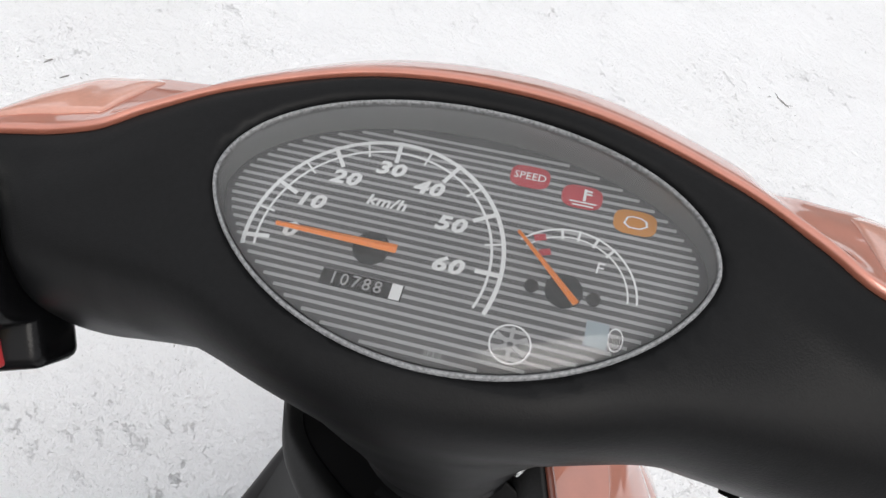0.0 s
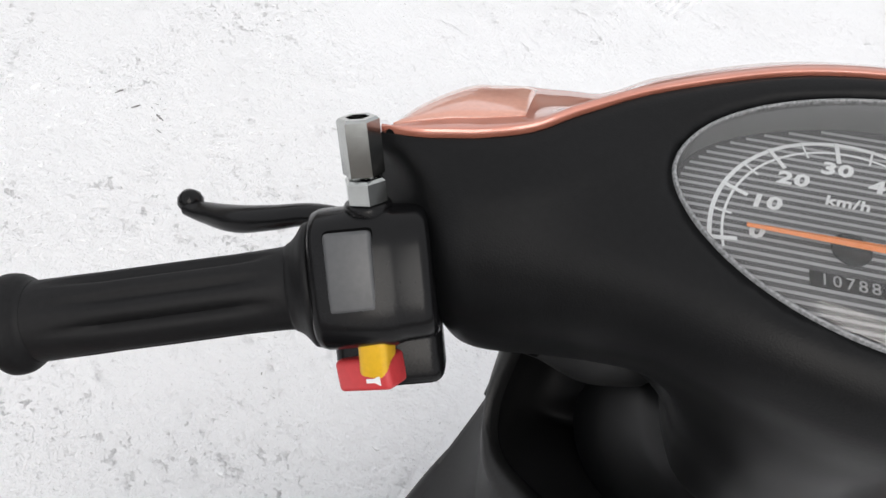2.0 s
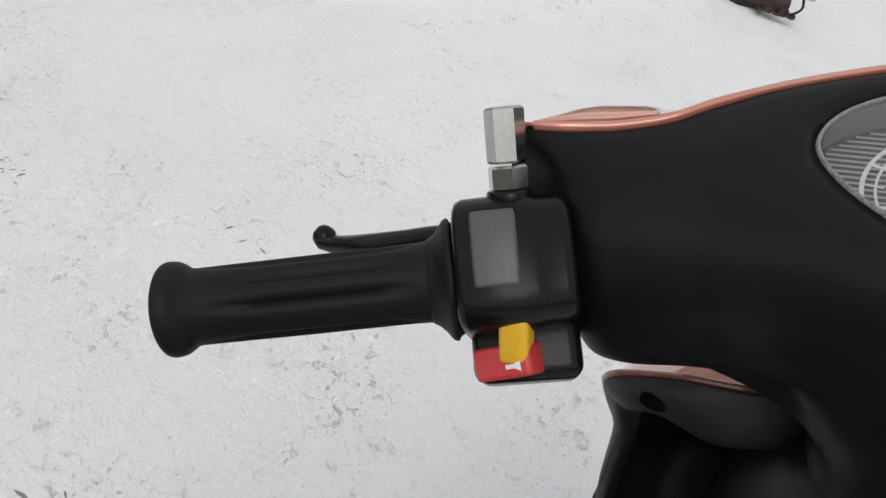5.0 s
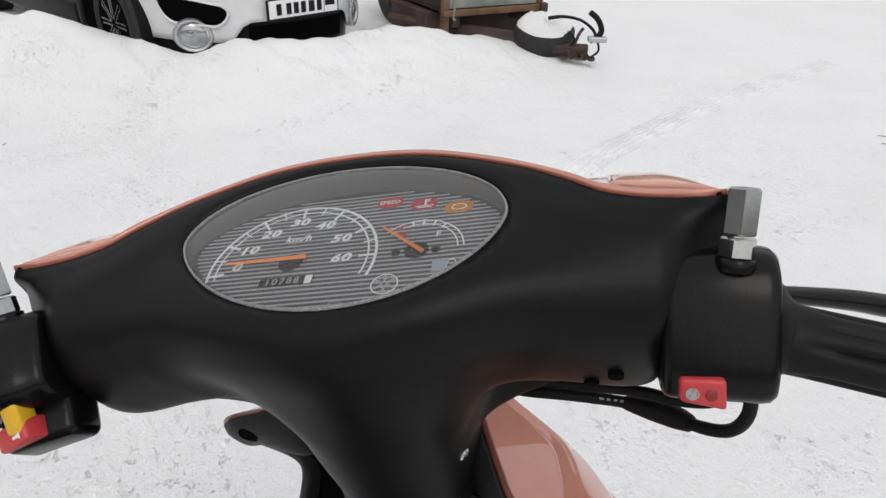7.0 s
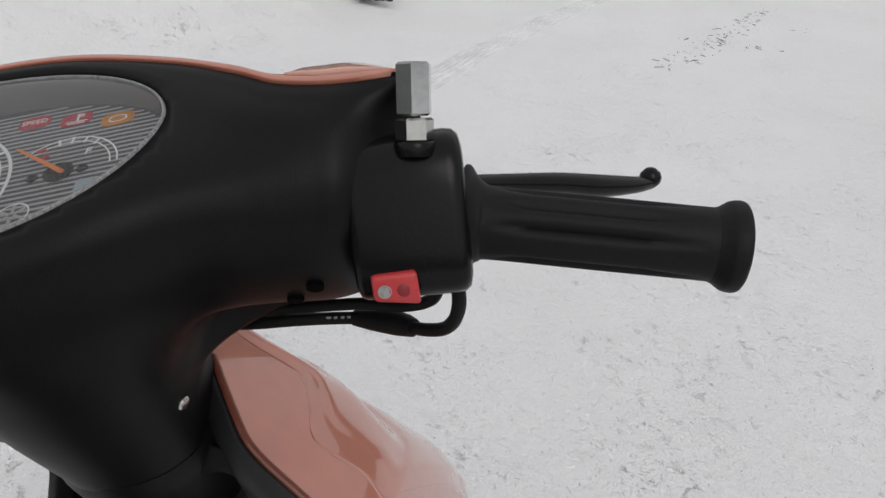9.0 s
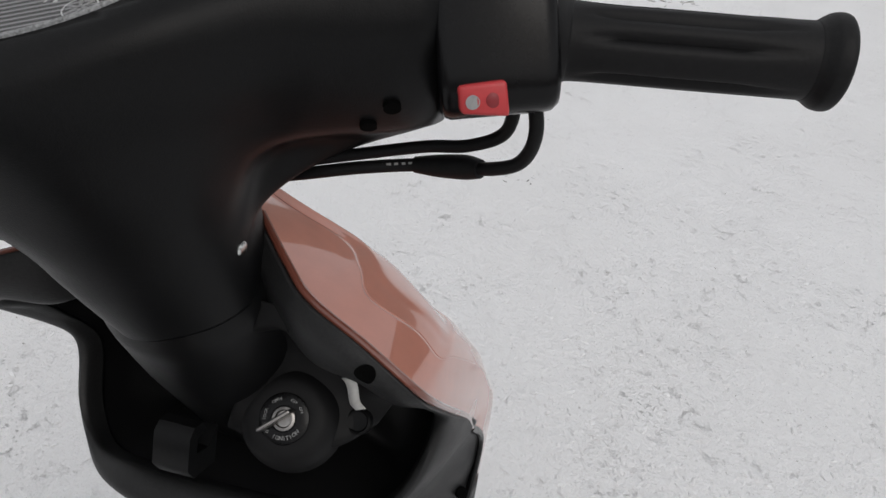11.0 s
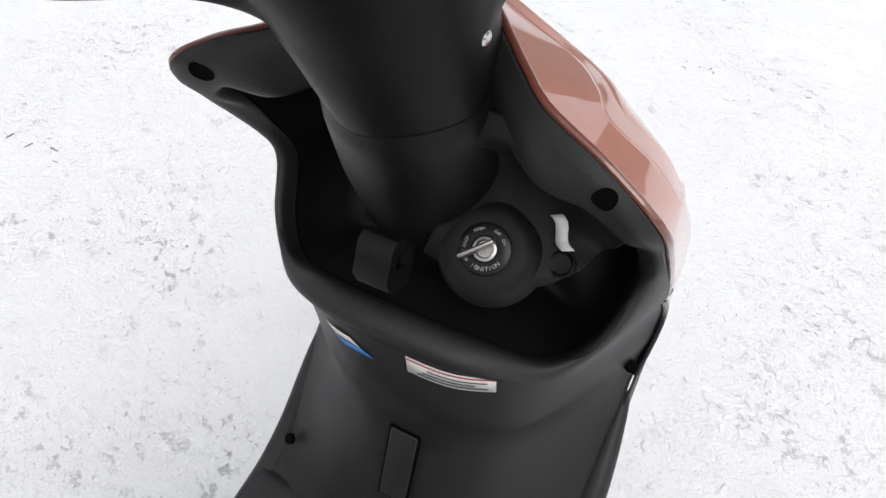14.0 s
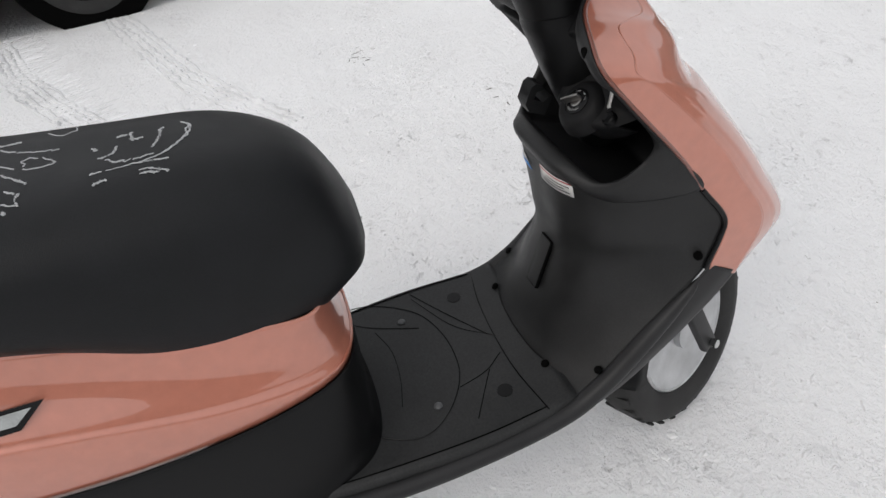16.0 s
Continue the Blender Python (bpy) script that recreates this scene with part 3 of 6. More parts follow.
for sign, hand in ((-1, "left"), (1, "right")):
    house = on_bar("switch_housing", housing_mesh(sign), GLOSSBLACK, scooter, "black plastic switch housing with coloured buttons", smooth=50)
    on_bar("grip", grip_mesh(sign), RUBBER, scooter, "ribbed black rubber grip with flared end", smooth=70)
    on_bar("brake_lever", lever_mesh(sign), GLOSSBLACK, scooter, "black brake lever with ball end", smooth=60)
    up = Matrix.Translation((sign * 0.1862, 0.1970, 0.9962 if sign < 0 else 0.9915)) @ Matrix.Rotation(radians(11 * sign), 4, "Y") @ Matrix.Rotation(radians(-18), 4, "X")
    perch = lathe([(0.0002, -0.0055), (0.0085, -0.0055), (0.0088, -0.0028), (0.0086, -0.0004), (0.0082, 0.0002), (0.0002, 0.0002)], up, 32)
    on_bar("mirror_boss", perch, GLOSSBLACK, house, smooth=60)
    on_bar("lock_nut", hexagon(0.0135, 0.0, 0.0095, up), CHROME, scooter, "zinc-plated lock nut", smooth=25)
    on_bar("adapter_nut", hexagon(0.0130, 0.0102, 0.0310, up @ Matrix.Rotation(radians(17), 4, "Z"), 0.0042), CHROME, scooter, "long zinc-plated hexagonal mirror adapter nut", smooth=25)
    if sign < 0:
        dip = frame_from((-0.185, 0.1750, 0.9832), (0.016, 0.005, 0.002), (-0.006, 0.018, 0.019))
        on_bar("switch_well", block(dip @ Matrix.Translation((0, 0, -0.0010)), (0.0180, 0.0288, 0.0106), 0.0022), DARK, house)
        rocker = block(dip @ Matrix.Translation((0, -0.0008, 0)), (0.0168, 0.0282, 0.010), 0.0016)
        fold = dip.inverted()
        for v in rocker.verts:
            p = fold @ v.co
            if p.z > 0:
                v.co = dip @ Vector((p.x, p.y, p.z + (0.0012 if p.y > 0.008 else -0.0006)))
        on_bar("dip_switch", rocker, GREY, house, "grey rocker switch")
        on_bar("switch_base", block(dip @ Matrix.Translation((0.0075, -0.0325, -0.0345)), (0.0415, 0.0275, 0.0290), 0.0055, 4), GLOSSBLACK, house)
        ind = frame_from((-0.1733, 0.1650, 0.9535), (1, 0, 0.10), (0, 0.25, 1))
        on_bar("indicator_switch", block(ind, (0.0112, 0.0180, 0.012), 0.0022), YELLOW, house, "yellow sliding switch")
        words("OFF", 0.0045, ind @ Matrix.Translation((0, 0.004, 0.0056)), "switch_mark", DARK, house, turn=STEER)
        horn = frame_from((-0.1758, 0.1640, 0.9422), (1, 0.0, 0.48), (0, 0.6, 1))
        on_bar("horn_button", block(horn, (0.0235, 0.0125, 0.014), 0.0022), RED, house, "red horn button")
        hm = horn @ Matrix.Translation((0.005, -0.002, 0.0072))
        on_bar("horn_sign", plate([(-0.003, -0.0008), (0.0005, -0.0008), (0.003, -0.002), (0.003, 0.002), (0.0005, 0.0008), (-0.003, 0.0008)], hm, 0.0002), WHITE, house)
    else:
        start = frame_from((0.1662, 0.1712, 0.9425), (1, 0, -0.05), (0, 0.25, 1))
        wedge = block(start, (0.0188, 0.0125, 0.010), 0.0018)
        back = start.inverted()
        for v in wedge.verts:
            p = back @ v.co
            v.co = start @ Vector((p.x, p.y - 0.0016 * (p.x / 0.0094 if p.y < 0 else 0.0), p.z + 0.0014 * p.x / 0.0094))
        on_bar("starter_button", wedge, RED, house, "red starter button")
        # low disc in darker red: the shade of a dimple painted on the button
        on_bar("button_hollow_shade", lathe([(0.0030, 0.0), (0.0026, 0.0003), (0.0002, 0.0004)], start @ Matrix.Translation((0.0035, -0.0006, 0.0055)), 20), shade("shaded_red_plastic", (0.24, 0.02, 0.025), 0.45), house)
        on_bar("starter_sign", lathe([(0.0028, 0), (0.0028, 0.0002), (0.0024, 0.0002), (0.0024, 0)], start @ Matrix.Translation((-0.0045, -0.0004, 0.0046)), 24), LETTER, house)
        on_bar("starter_sign", block(start @ pose(-0.0045, -0.0004, 0.0047, 0, 0, 60), (0.0034, 0.0005, 0.0003), 0), LETTER, house)

# throttle cables under the right arm
on_bar("throttle_cable", tube([(0.193, 0.194, 0.932), (0.1915, 0.190, 0.912), (0.185, 0.195, 0.897), (0.1735, 0.204, 0.8910), (0.160, 0.219, 0.887), (0.140, 0.232, 0.886), (0.11, 0.240, 0.887), (0.08, 0.249, 0.8855), (0.05, 0.268, 0.879)], 0.0034, 12, 50), RUBBER, scooter, "black throttle cable")
on_bar("throttle_cable", tube([(0.187, 0.199, 0.930), (0.181, 0.204, 0.909), (0.165, 0.215, 0.900), (0.145, 0.227, 0.898), (0.115, 0.239, 0.895), (0.08, 0.251, 0.892), (0.05, 0.27, 0.885)], 0.0032, 12, 50), RUBBER, scooter)
on_bar("cable_joint", tube([(0.168, 0.210, 0.889), (0.162, 0.217, 0.8875), (0.150, 0.226, 0.8862), (0.138, 0.233, 0.886)], [0.0048, 0.0062, 0.0058, 0.0042], 14, 20), RUBBER, scooter)
# faint print along the throttle cable
for k in range(9):
    t = k / 8
    x, y, z = 0.136 - 0.030 * t, 0.2335 + 0.0080 * t, 0.8862 + 0.0009 * t
    on_bar("cable_print", block(pose(x, y - 0.0024, z + 0.0022, 45, 0, -15), (0.0018 if k % 3 else 0.0026, 0.0012, 0.0004), 0), LETTER, bpy.data.objects["throttle_cable"])
from mathutils.bvhtree import BVHTree

cover_tree = BVHTree.FromPolygons([v.co.copy() for v in cover.data.vertices], [tuple(p.vertices) for p in cover.data.polygons])
for x, y, z in ((0.1315, 0.10, 0.9385), (0.120, 0.10, 0.9290)):
    spot = cover_tree.ray_cast(STEER @ Vector((x, y, z)), STEER.to_3x3() @ Vector((0, 1, 0)))
    if spot[0] is None:
        continue
    out = spot[1] if (STEER.to_3x3() @ Vector((0, -1, 0))).dot(spot[1]) > 0 else -spot[1]
    side = out.cross(Vector((0, 0, 1))).normalized()
    # a thin black disc on the cover paints the dark of a hole
    part("screw_hole_shade", lathe([(0.0038, -0.002), (0.0038, 0.0002), (0.0034, 0.0004), (0.0002, 0.0003)], frame_from(spot[0], -side, out.cross(-side) * -1), 22), DARK, cover)
scr = frame_from((0.0440, 0.2139, 0.8700), (0.49, 0.87, 0), (0.23, -0.13, 0.965))
on_bar("cover_screw", lathe([(0.0040, -0.004), (0.0040, 0.0008), (0.003, 0.0018), (0.0002, 0.0022)], scr, 16), CHROME, cover, "steel cross-head screw")

# ---- instrument face ----
def face(name, outline, lift, material, label=""):
    return on_bar(name, plate(outline, DIAL @ Matrix.Translation((0, 0, lift)), 0.0002), material, cluster, label)


def arc_band(cu, cv, r0, r1, a0, a1, n=60):
    inner = [(cu + r0 * math.cos(radians(a0 + (a1 - a0) * k / n)), cv + r0 * math.sin(radians(a0 + (a1 - a0) * k / n))) for k in range(n + 1)]
    outer = [(cu + r1 * math.cos(radians(a0 + (a1 - a0) * k / n)), cv + r1 * math.sin(radians(a0 + (a1 - a0) * k / n))) for k in range(n + 1)]
    rows = [[DIAL @ Vector((u, v, 0.0004)) for u, v in r] for r in (inner, outer)]
    return sheet(rows)


def tick(cu, cv, r0, r1, ang, w):
    c, s = math.cos(radians(ang)), math.sin(radians(ang))
    return [(cu + r * c + q * s, cv + r * s - q * c) for r, q in ((r0, -w / 2), (r1, -w / 2), (r1, w / 2), (r0, w / 2))]


def disc(cu, cv, r, n=28):
    return [(cu + r * math.cos(2 * math.pi * k / n), cv + r * math.sin(2 * math.pi * k / n)) for k in range(n)]


STRIPE = shade("dial_stripe", (0.36, 0.36, 0.37), 0.5, grain=0.05)
DIALGREY = shade("dial_grey", (0.060, 0.060, 0.063), 0.5, grain=0.05)
ICONRED = shade("warning_red", (0.42, 0.03, 0.045), 0.5)
ICONAMBER = shade("warning_amber", (0.52, 0.20, 0.02), 0.5)
PUMP = shade("pump_print", (0.30, 0.36, 0.40), 0.5)
face("dial_plate", lens_edge(96, 0.0), 0.0, DIALGREY, "dark grey dial with pale stripes")
stripes = bmesh.new()
edge_now = lens_edge(240, -0.003)
for k in range(-17, 18):
    v = k * 0.0031
    us = [e[0] for e in edge_now if abs(e[1] - v) < 0.0012]
    if len(us) < 2 or v > 0.040:
        continue
    quad = [(min(us), v), (max(us), v), (max(us), v + 0.00125), (min(us), v + 0.00125)]
    stripes.faces.new([stripes.verts.new(DIAL @ Vector((a, b, 0.00028))) for a, b in quad])
on_bar("dial_stripes", stripes, STRIPE, cluster, "pale grey horizontal stripes")
SC = (-0.0258, -0.0125)
on_bar("scale_arc", arc_band(*SC, 0.0443, 0.0458, -19, 192), WHITE, cluster)
on_bar("scale_arc", arc_band(*SC, 0.0405, 0.0414, -19, 192), WHITE, cluster)
for k in range(13):
    a = 187.2 - k * 15.6
    big = k % 2 == 0
    face("tick", tick(*SC, 0.0362 if big else 0.0385, 0.0458, a, 0.0015 if big else 0.0007), 0.00045, WHITE)
for text, u, v in (("0", -0.0560, -0.0127), ("10", -0.0533, 0.0003), ("20", -0.0442, 0.0126), ("30", -0.0294, 0.0203), ("40", -0.0137, 0.0154), ("50", -0.0022, 0.0028), ("60", 0.0008, -0.0130)):
    words(text, 0.0078, DIAL @ Matrix.Translation((u, v, 0.0006)), "scale_number", WHITE, cluster, 0.00008, 0.18, 1.08, STEER, 1.32, 0.00028)
words("km/h", 0.0058, DIAL @ Matrix.Translation((-0.0263, 0.0060, 0.0006)), "unit_sign", WHITE, cluster, 0.00008, 0.2, 1.1, STEER, 1.15, 0.00016)
face("hub_disc", disc(-0.0258, -0.0130, 0.0064), 0.0007, GLOSSBLACK)
face("odometer_window", [(-0.0390, -0.0298), (-0.0105, -0.0298), (-0.0105, -0.0238), (-0.0390, -0.0238)], 0.0004, GLOSSBLACK)
words("10788", 0.0062, DIAL @ Matrix.Translation((-0.0268, -0.0268, 0.0008)), "odometer_digits", STRIPE, cluster, 0.00005, 0, 1.25, STEER)
face("odometer_digit", [(-0.0146, -0.0296), (-0.0109, -0.0296), (-0.0109, -0.0240), (-0.0146, -0.0240)], 0.0007, WHITE)


def needle(points, lift, name):
    bm = bmesh.new()
    rows = []
    for u, v, w, du, dv in points:
        rows.append([DIAL @ Vector((u - dv * w, v + du * w, lift)), DIAL @ Vector((u, v, lift + 0.0008)), DIAL @ Vector((u + dv * w, v - du * w, lift)), DIAL @ Vector((u, v, lift - 0.0006))])
    bm = sheet(rows, True)
    return on_bar(name, bm, ORANGE, cluster, "orange needle", smooth=20)


def needle_line(a, b, wa, wb):
    d = Vector((b[0] - a[0], b[1] - a[1])).normalized()
    return [(a[0] + (b[0] - a[0]) * t, a[1] + (b[1] - a[1]) * t, wa + (wb - wa) * t, d.x, d.y) for t in (0, 0.02, 0.5, 0.98, 1.0)]


needle(needle_line((-0.0165, -0.0128), (-0.0598, -0.0130), 0.0017, 0.0009), 0.004, "speed_needle")
FC = (0.0403, -0.0126)
on_bar("fuel_arc", arc_band(*FC, 0.0232, 0.0239, 2, 138, 40), WHITE, cluster)
on_bar("fuel_arc", arc_band(*FC, 0.0203, 0.0209, 2, 138, 40), WHITE, cluster)
for a in (54, 70, 86, 101):
    face("tick", tick(*FC, 0.0196, 0.0239, a, 0.0009), 0.00045, WHITE)
for u, v in ((0.0290, 0.0055), (0.0316, 0.0002)):
    face("empty_mark", tick(u, v, -0.002, 0.002, 20, 0.0024), 0.00045, ICONRED)
words("F", 0.0062, DIAL @ Matrix.Translation((0.0502, -0.0017, 0.0006)), "fuel_letter", WHITE, cluster, 0.00008, 0.1, 1, STEER)
face("hub_disc", disc(0.0403, -0.0127, 0.0062), 0.0007, GLOSSBLACK)
for u in (0.0297, 0.0501):
    face("dial_plug", disc(u, -0.0134, 0.0024, 16), 0.0006, GLOSSBLACK)
needle(needle_line((0.0447, -0.0177), (0.0216, 0.0043), 0.0012, 0.0006), 0.004, "fuel_needle")


def lozenge(cu, cv, w, h, n=32):
    return [(cu + w * (abs(math.cos(a)) ** 0.6) * (1 if math.cos(a) > 0 else -1), cv + h * (abs(math.sin(a)) ** 0.7) * (1 if math.sin(a) > 0 else -1)) for a in (2 * math.pi * k / n for k in range(n))]


face("warning_light", lozenge(0.0207, 0.0293, 0.0072, 0.0047), 0.0005, ICONRED, "red speed warning light")
words("SPEED", 0.0044, DIAL @ Matrix.Translation((0.0207, 0.0293, 0.0009)), "warning_word", WHITE, cluster, 0.00005, 0, 1, STEER)
face("warning_light", lozenge(0.0401, 0.0252, 0.0072, 0.0048), 0.0005, ICONRED, "red coolant warning light")
for q in ([(0.0405, 0.0235), (0.0415, 0.0235), (0.0415, 0.0285), (0.0405, 0.0285)], [(0.0415, 0.0275), (0.0435, 0.0275), (0.0435, 0.0281), (0.0415, 0.0281)], [(0.0415, 0.0262), (0.0435, 0.0262), (0.0435, 0.0268), (0.0415, 0.0268)], [(0.036, 0.0225), (0.0455, 0.0225), (0.0455, 0.0230), (0.036, 0.0230)], [(0.037, 0.0212), (0.0445, 0.0212), (0.0445, 0.0217), (0.037, 0.0217)]):
    face("warning_sign", q, 0.0009, WHITE)
face("warning_light", lozenge(0.0594, 0.0191, 0.0074, 0.0049), 0.0005, ICONAMBER, "amber engine warning light")
on_bar("warning_sign", sheet([[DIAL @ Vector((0.0594 + u * f, 0.0191 + v * f, 0.0009)) for u, v in ((-0.004, -0.001), (-0.003, 0.0018), (-0.001, 0.0024), (0.002, 0.0022), (0.004, 0.0012), (0.0045, -0.001), (0.002, -0.0026), (-0.002, -0.0026))] for f in (0.82, 1.0)], True), WHITE, cluster)
LG = (0.0273, -0.0350)
on_bar("round_emblem", sheet([[DIAL @ Vector((LG[0] + r * math.cos(a), LG[1] + r * math.sin(a), 0.0006)) for a in (2 * math.pi * k / 36 for k in range(36))] for r in (0.0062, 0.0068)], True), WHITE, cluster, "pale ring emblem with spokes")
for a in range(0, 360, 60):
    face("emblem_spoke", tick(*LG, 0.001, 0.0058, a + 30, 0.0013), 0.0006, STRIPE)
face("pump_sign", [(0.0493, -0.0296), (0.0565, -0.0296), (0.0565, -0.0208), (0.0493, -0.0208)], 0.0005, PUMP, "pale blue fuel pump sign")
on_bar("pump_hose", sheet([[DIAL @ Vector((0.0588 + r * math.cos(a) * 0.6, -0.0255 + r * math.sin(a), 0.0006)) for a in (math.pi * (0.5 - k / 10) * 1.6 for k in range(21))] for r in (0.0036, 0.0042)]), WHITE, cluster)
words("3P3-0", 0.0026, DIAL @ Matrix.Translation((0.0046, -0.0445, 0.0006)), "maker_code", STRIPE, cluster, 0.00005, 0, 1, STEER)

# wall, rim and clear lens of the cluster
wall_rows = [[DIAL @ Vector((u, v, -0.002 + (rim_height(v) + 0.001) * f)) for u, v in lens_edge(96, g)] for g, f in ((0.0, 0.0), (0.0004, 0.5), (0.0008, 1.0))]
on_bar("dial_wall", sheet(wall_rows, True), shade("dial_wall_grey", (0.21, 0.21, 0.215), 0.45), cluster, smooth=80)
rim_rows = [[DIAL @ Vector((u, v, rim_height(v) + h)) for u, v in lens_edge(128, g)] for g, h in ((-0.0004, -0.0010), (-0.0003, 0.0003), (0.0002, 0.0008), (0.0009, 0.0005), (0.0012, -0.0006))]
on_bar("lens_rim", sheet(rim_rows, True), shade("rim_clear_grey", (0.22, 0.225, 0.23), 0.3, grain=0.5, scale=120), cluster, "thin bright rim of the lens", smooth=80)
lens_rows = [[DIAL @ Vector((u, v, rim_height(v) + h)) for u, v in ((p[0] * f, p[1] * f) for p in lens_edge(96, -0.0008))] for f, h in ((1.0, 0.0), (0.93, 0.0022), (0.8, 0.0036), (0.5, 0.0048), (0.2, 0.0052), (0.01, 0.0053))]
lens = on_bar("clear_lens", sheet(lens_rows, True), GLASS, cluster, "clear domed plastic lens", smooth=80)
lens.visible_shadow = False


# ---- legshield, pocket, column foot ----
LIP = [(0, 0.222, 0.672), (0.060, 0.227, 0.667), (0.105, 0.243, 0.653), (0.132, 0.268, 0.668), (0.144, 0.297, 0.708), (0.139, 0.268, 0.766), (0.131, 0.236, 0.798), (0.112, 0.231, 0.814), (0.087, 0.238, 0.811), (0.070, 0.246, 0.816), (0.040, 0.266, 0.830)]
OUT = [(0, 0.215, 0.648), (0.062, 0.221, 0.646), (0.116, 0.264, 0.628), (0.158, 0.352, 0.640), (0.157, 0.318, 0.694), (0.151, 0.250, 0.782), (0.143, 0.225, 0.820), (0.112, 0.230, 0.8405), (0.079, 0.242, 0.8515), (0.060, 0.257, 0.859), (0.033, 0.283, 0.870)]
lip_full, out_full = mirrored(LIP), mirrored(OUT)
MIDDLE = [tuple(0.5 * (a + b) + d for a, b, d in zip(p, q, (0, -0.009, 0.004) if p[2] < 0.69 else (0, -0.006, 0.004))) for p, q in zip(lip_full, out_full)]
INNER = [(p[0] * 0.97, p[1] + 0.012, p[2] - 0.010 if p[2] < 0.77 else p[2] + 0.004) for p in lip_full]
DEEP = [(p[0] * 0.92, max(p[1] + 0.045, 0.315), p[2] - 0.035 if p[2] < 0.70 else p[2] - 0.030) for p in lip_full]
ring = loft([INNER, lip_full, MIDDLE, out_full], 161, 26)
ROWS_PANEL = [
    OUT[:4],
    [(0, 0.220, 0.594), (0.057, 0.226, 0.593), (0.109, 0.266, 0.588), (0.164, 0.388, 0.585)],
    [(0, 0.2250, 0.548), (0.055, 0.230, 0.548), (0.105, 0.266, 0.550), (0.164, 0.386, 0.555)],
    [(0, 0.226, 0.500), (0.052, 0.232, 0.500), (0.100, 0.268, 0.505), (0.160, 0.372, 0.505)],
    [(0, 0.203, 0.430), (0.052, 0.208, 0.430), (0.096, 0.232, 0.432), (0.160, 0.292, 0.428)],
    [(0, 0.180, 0.376), (0.052, 0.184, 0.376), (0.094, 0.198, 0.376), (0.162, 0.228, 0.366)],
    [(0, 0.160, 0.350), (0.052, 0.163, 0.350), (0.094, 0.172, 0.348), (0.164, 0.182, 0.340)],
]
panel = loft([mirrored(r) for r in ROWS_PANEL], 97, 60)
shield = part("leg_shield", join(ring, panel), SHIELD, scooter, "black grained plastic leg shield with open pocket", solid=0.003, smooth=60, facing=Vector((0, -0.9, 0.3)))
back_rows = [DEEP, [(p[0] * 0.80, p[1] + 0.03, p[2] * 0.9 + 0.062) for p in DEEP], [(p[0] * 0.3, 0.36, 0.70) for p in DEEP], [(0.0, 0.365, 0.70) for p in DEEP]]
# darker than the shield's plastic: the pocket's shade is in the colour
pocket = part("pocket", loft([INNER, *back_rows], 121, 30), shade("pocket_shade_black", (0.0075, 0.0075, 0.008), 0.55, spec=0.18, grain=0.1, stains=0.2), shield, "glove pocket with its shade put into a darker black", smooth=60)
# fixed foot of the steering column
foot_rows = []
for z, r, dy in ((0.850, 0.044, 0.0), (0.836, 0.053, 0.002), (0.825, 0.056, 0.004), (0.800, 0.058, 0.004), (0.770, 0.060, 0.004), (0.735, 0.063, 0.006), (0.700, 0.066, 0.008), (0.66, 0.068, 0.010)):
    y = 0.30 - (z - 0.75) * math.tan(RAKE) + dy
    right = 1.0 if z > 0.84 else 0.95 - 2.6 * (0.84 - z) if z > 0.76 else 0.62 - 0.8 * (0.76 - z)
    foot_rows.append([Vector((r * math.cos(a) * (right if math.cos(a) > 0 else 1 + 0.22 * max(0.0, min(1.0, (0.84 - z) / 0.08))), y + r * math.sin(a), z + r * math.sin(a) * math.tan(RAKE) * 0.6)) for a in (2 * math.pi * k / 48 for k in range(48))])
part("column_foot", sheet(foot_rows, True), BLACK, shield, "black plastic column foot", smooth=60)
KEYHOLE = frame_from((0.0525, 0.2477, 0.7385), (1, 0.12, 0.05), (0, 0.74, 0.67))
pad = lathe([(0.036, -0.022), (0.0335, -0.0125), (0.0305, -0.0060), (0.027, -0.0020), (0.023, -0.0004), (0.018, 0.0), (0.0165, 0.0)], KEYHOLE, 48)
# shares the pocket's darkened black, which carries the shade round the lock
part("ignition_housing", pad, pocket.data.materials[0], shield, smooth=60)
OLDSTEEL = shade("worn_steel", (0.30, 0.29, 0.28), 0.32, metal=1.0, grain=0.1, stains=0.3)
ignition = part("ignition_lock", lathe([(0.0165, -0.004), (0.0165, 0.0012), (0.0155, 0.0018), (0.0085, 0.0018), (0.0080, 0.0008), (0.0005, 0.0008)], KEYHOLE, 40), GLOSSBLACK, scooter, "round ignition lock marked with white lettering")
for ch, ang in zip("IGNITION", (-124, -112, -100, -90, -80, -70, -58, -46)):
    a = radians(ang + 10)
    words(ch, 0.0036, KEYHOLE @ Matrix.Translation((0.0122 * math.cos(a), 0.0122 * math.sin(a), 0.0020)) @ Matrix.Rotation(a + math.pi / 2, 4, "Z"), "lock_letter", LETTER, ignition, 0.00005)
for text, ang in (("OPEN", 112), ("OFF", 58), ("ON", 26), ("OPEN", 205), ("LOCK", 165)):
    a = radians(ang + 6)
    words(text, 0.0027, KEYHOLE @ Matrix.Translation((0.0125 * math.cos(a), 0.0125 * math.sin(a), 0.0020)) @ Matrix.Rotation(a - math.pi / 2, 4, "Z"), "lock_letter", LETTER, ignition, 0.00005)
part("key", block(KEYHOLE @ pose(-0.0035, -0.001, 0.0065, 0, 0, 36), (0.024, 0.0028, 0.012), 0.0011), OLDSTEEL, ignition, "worn steel ignition key")
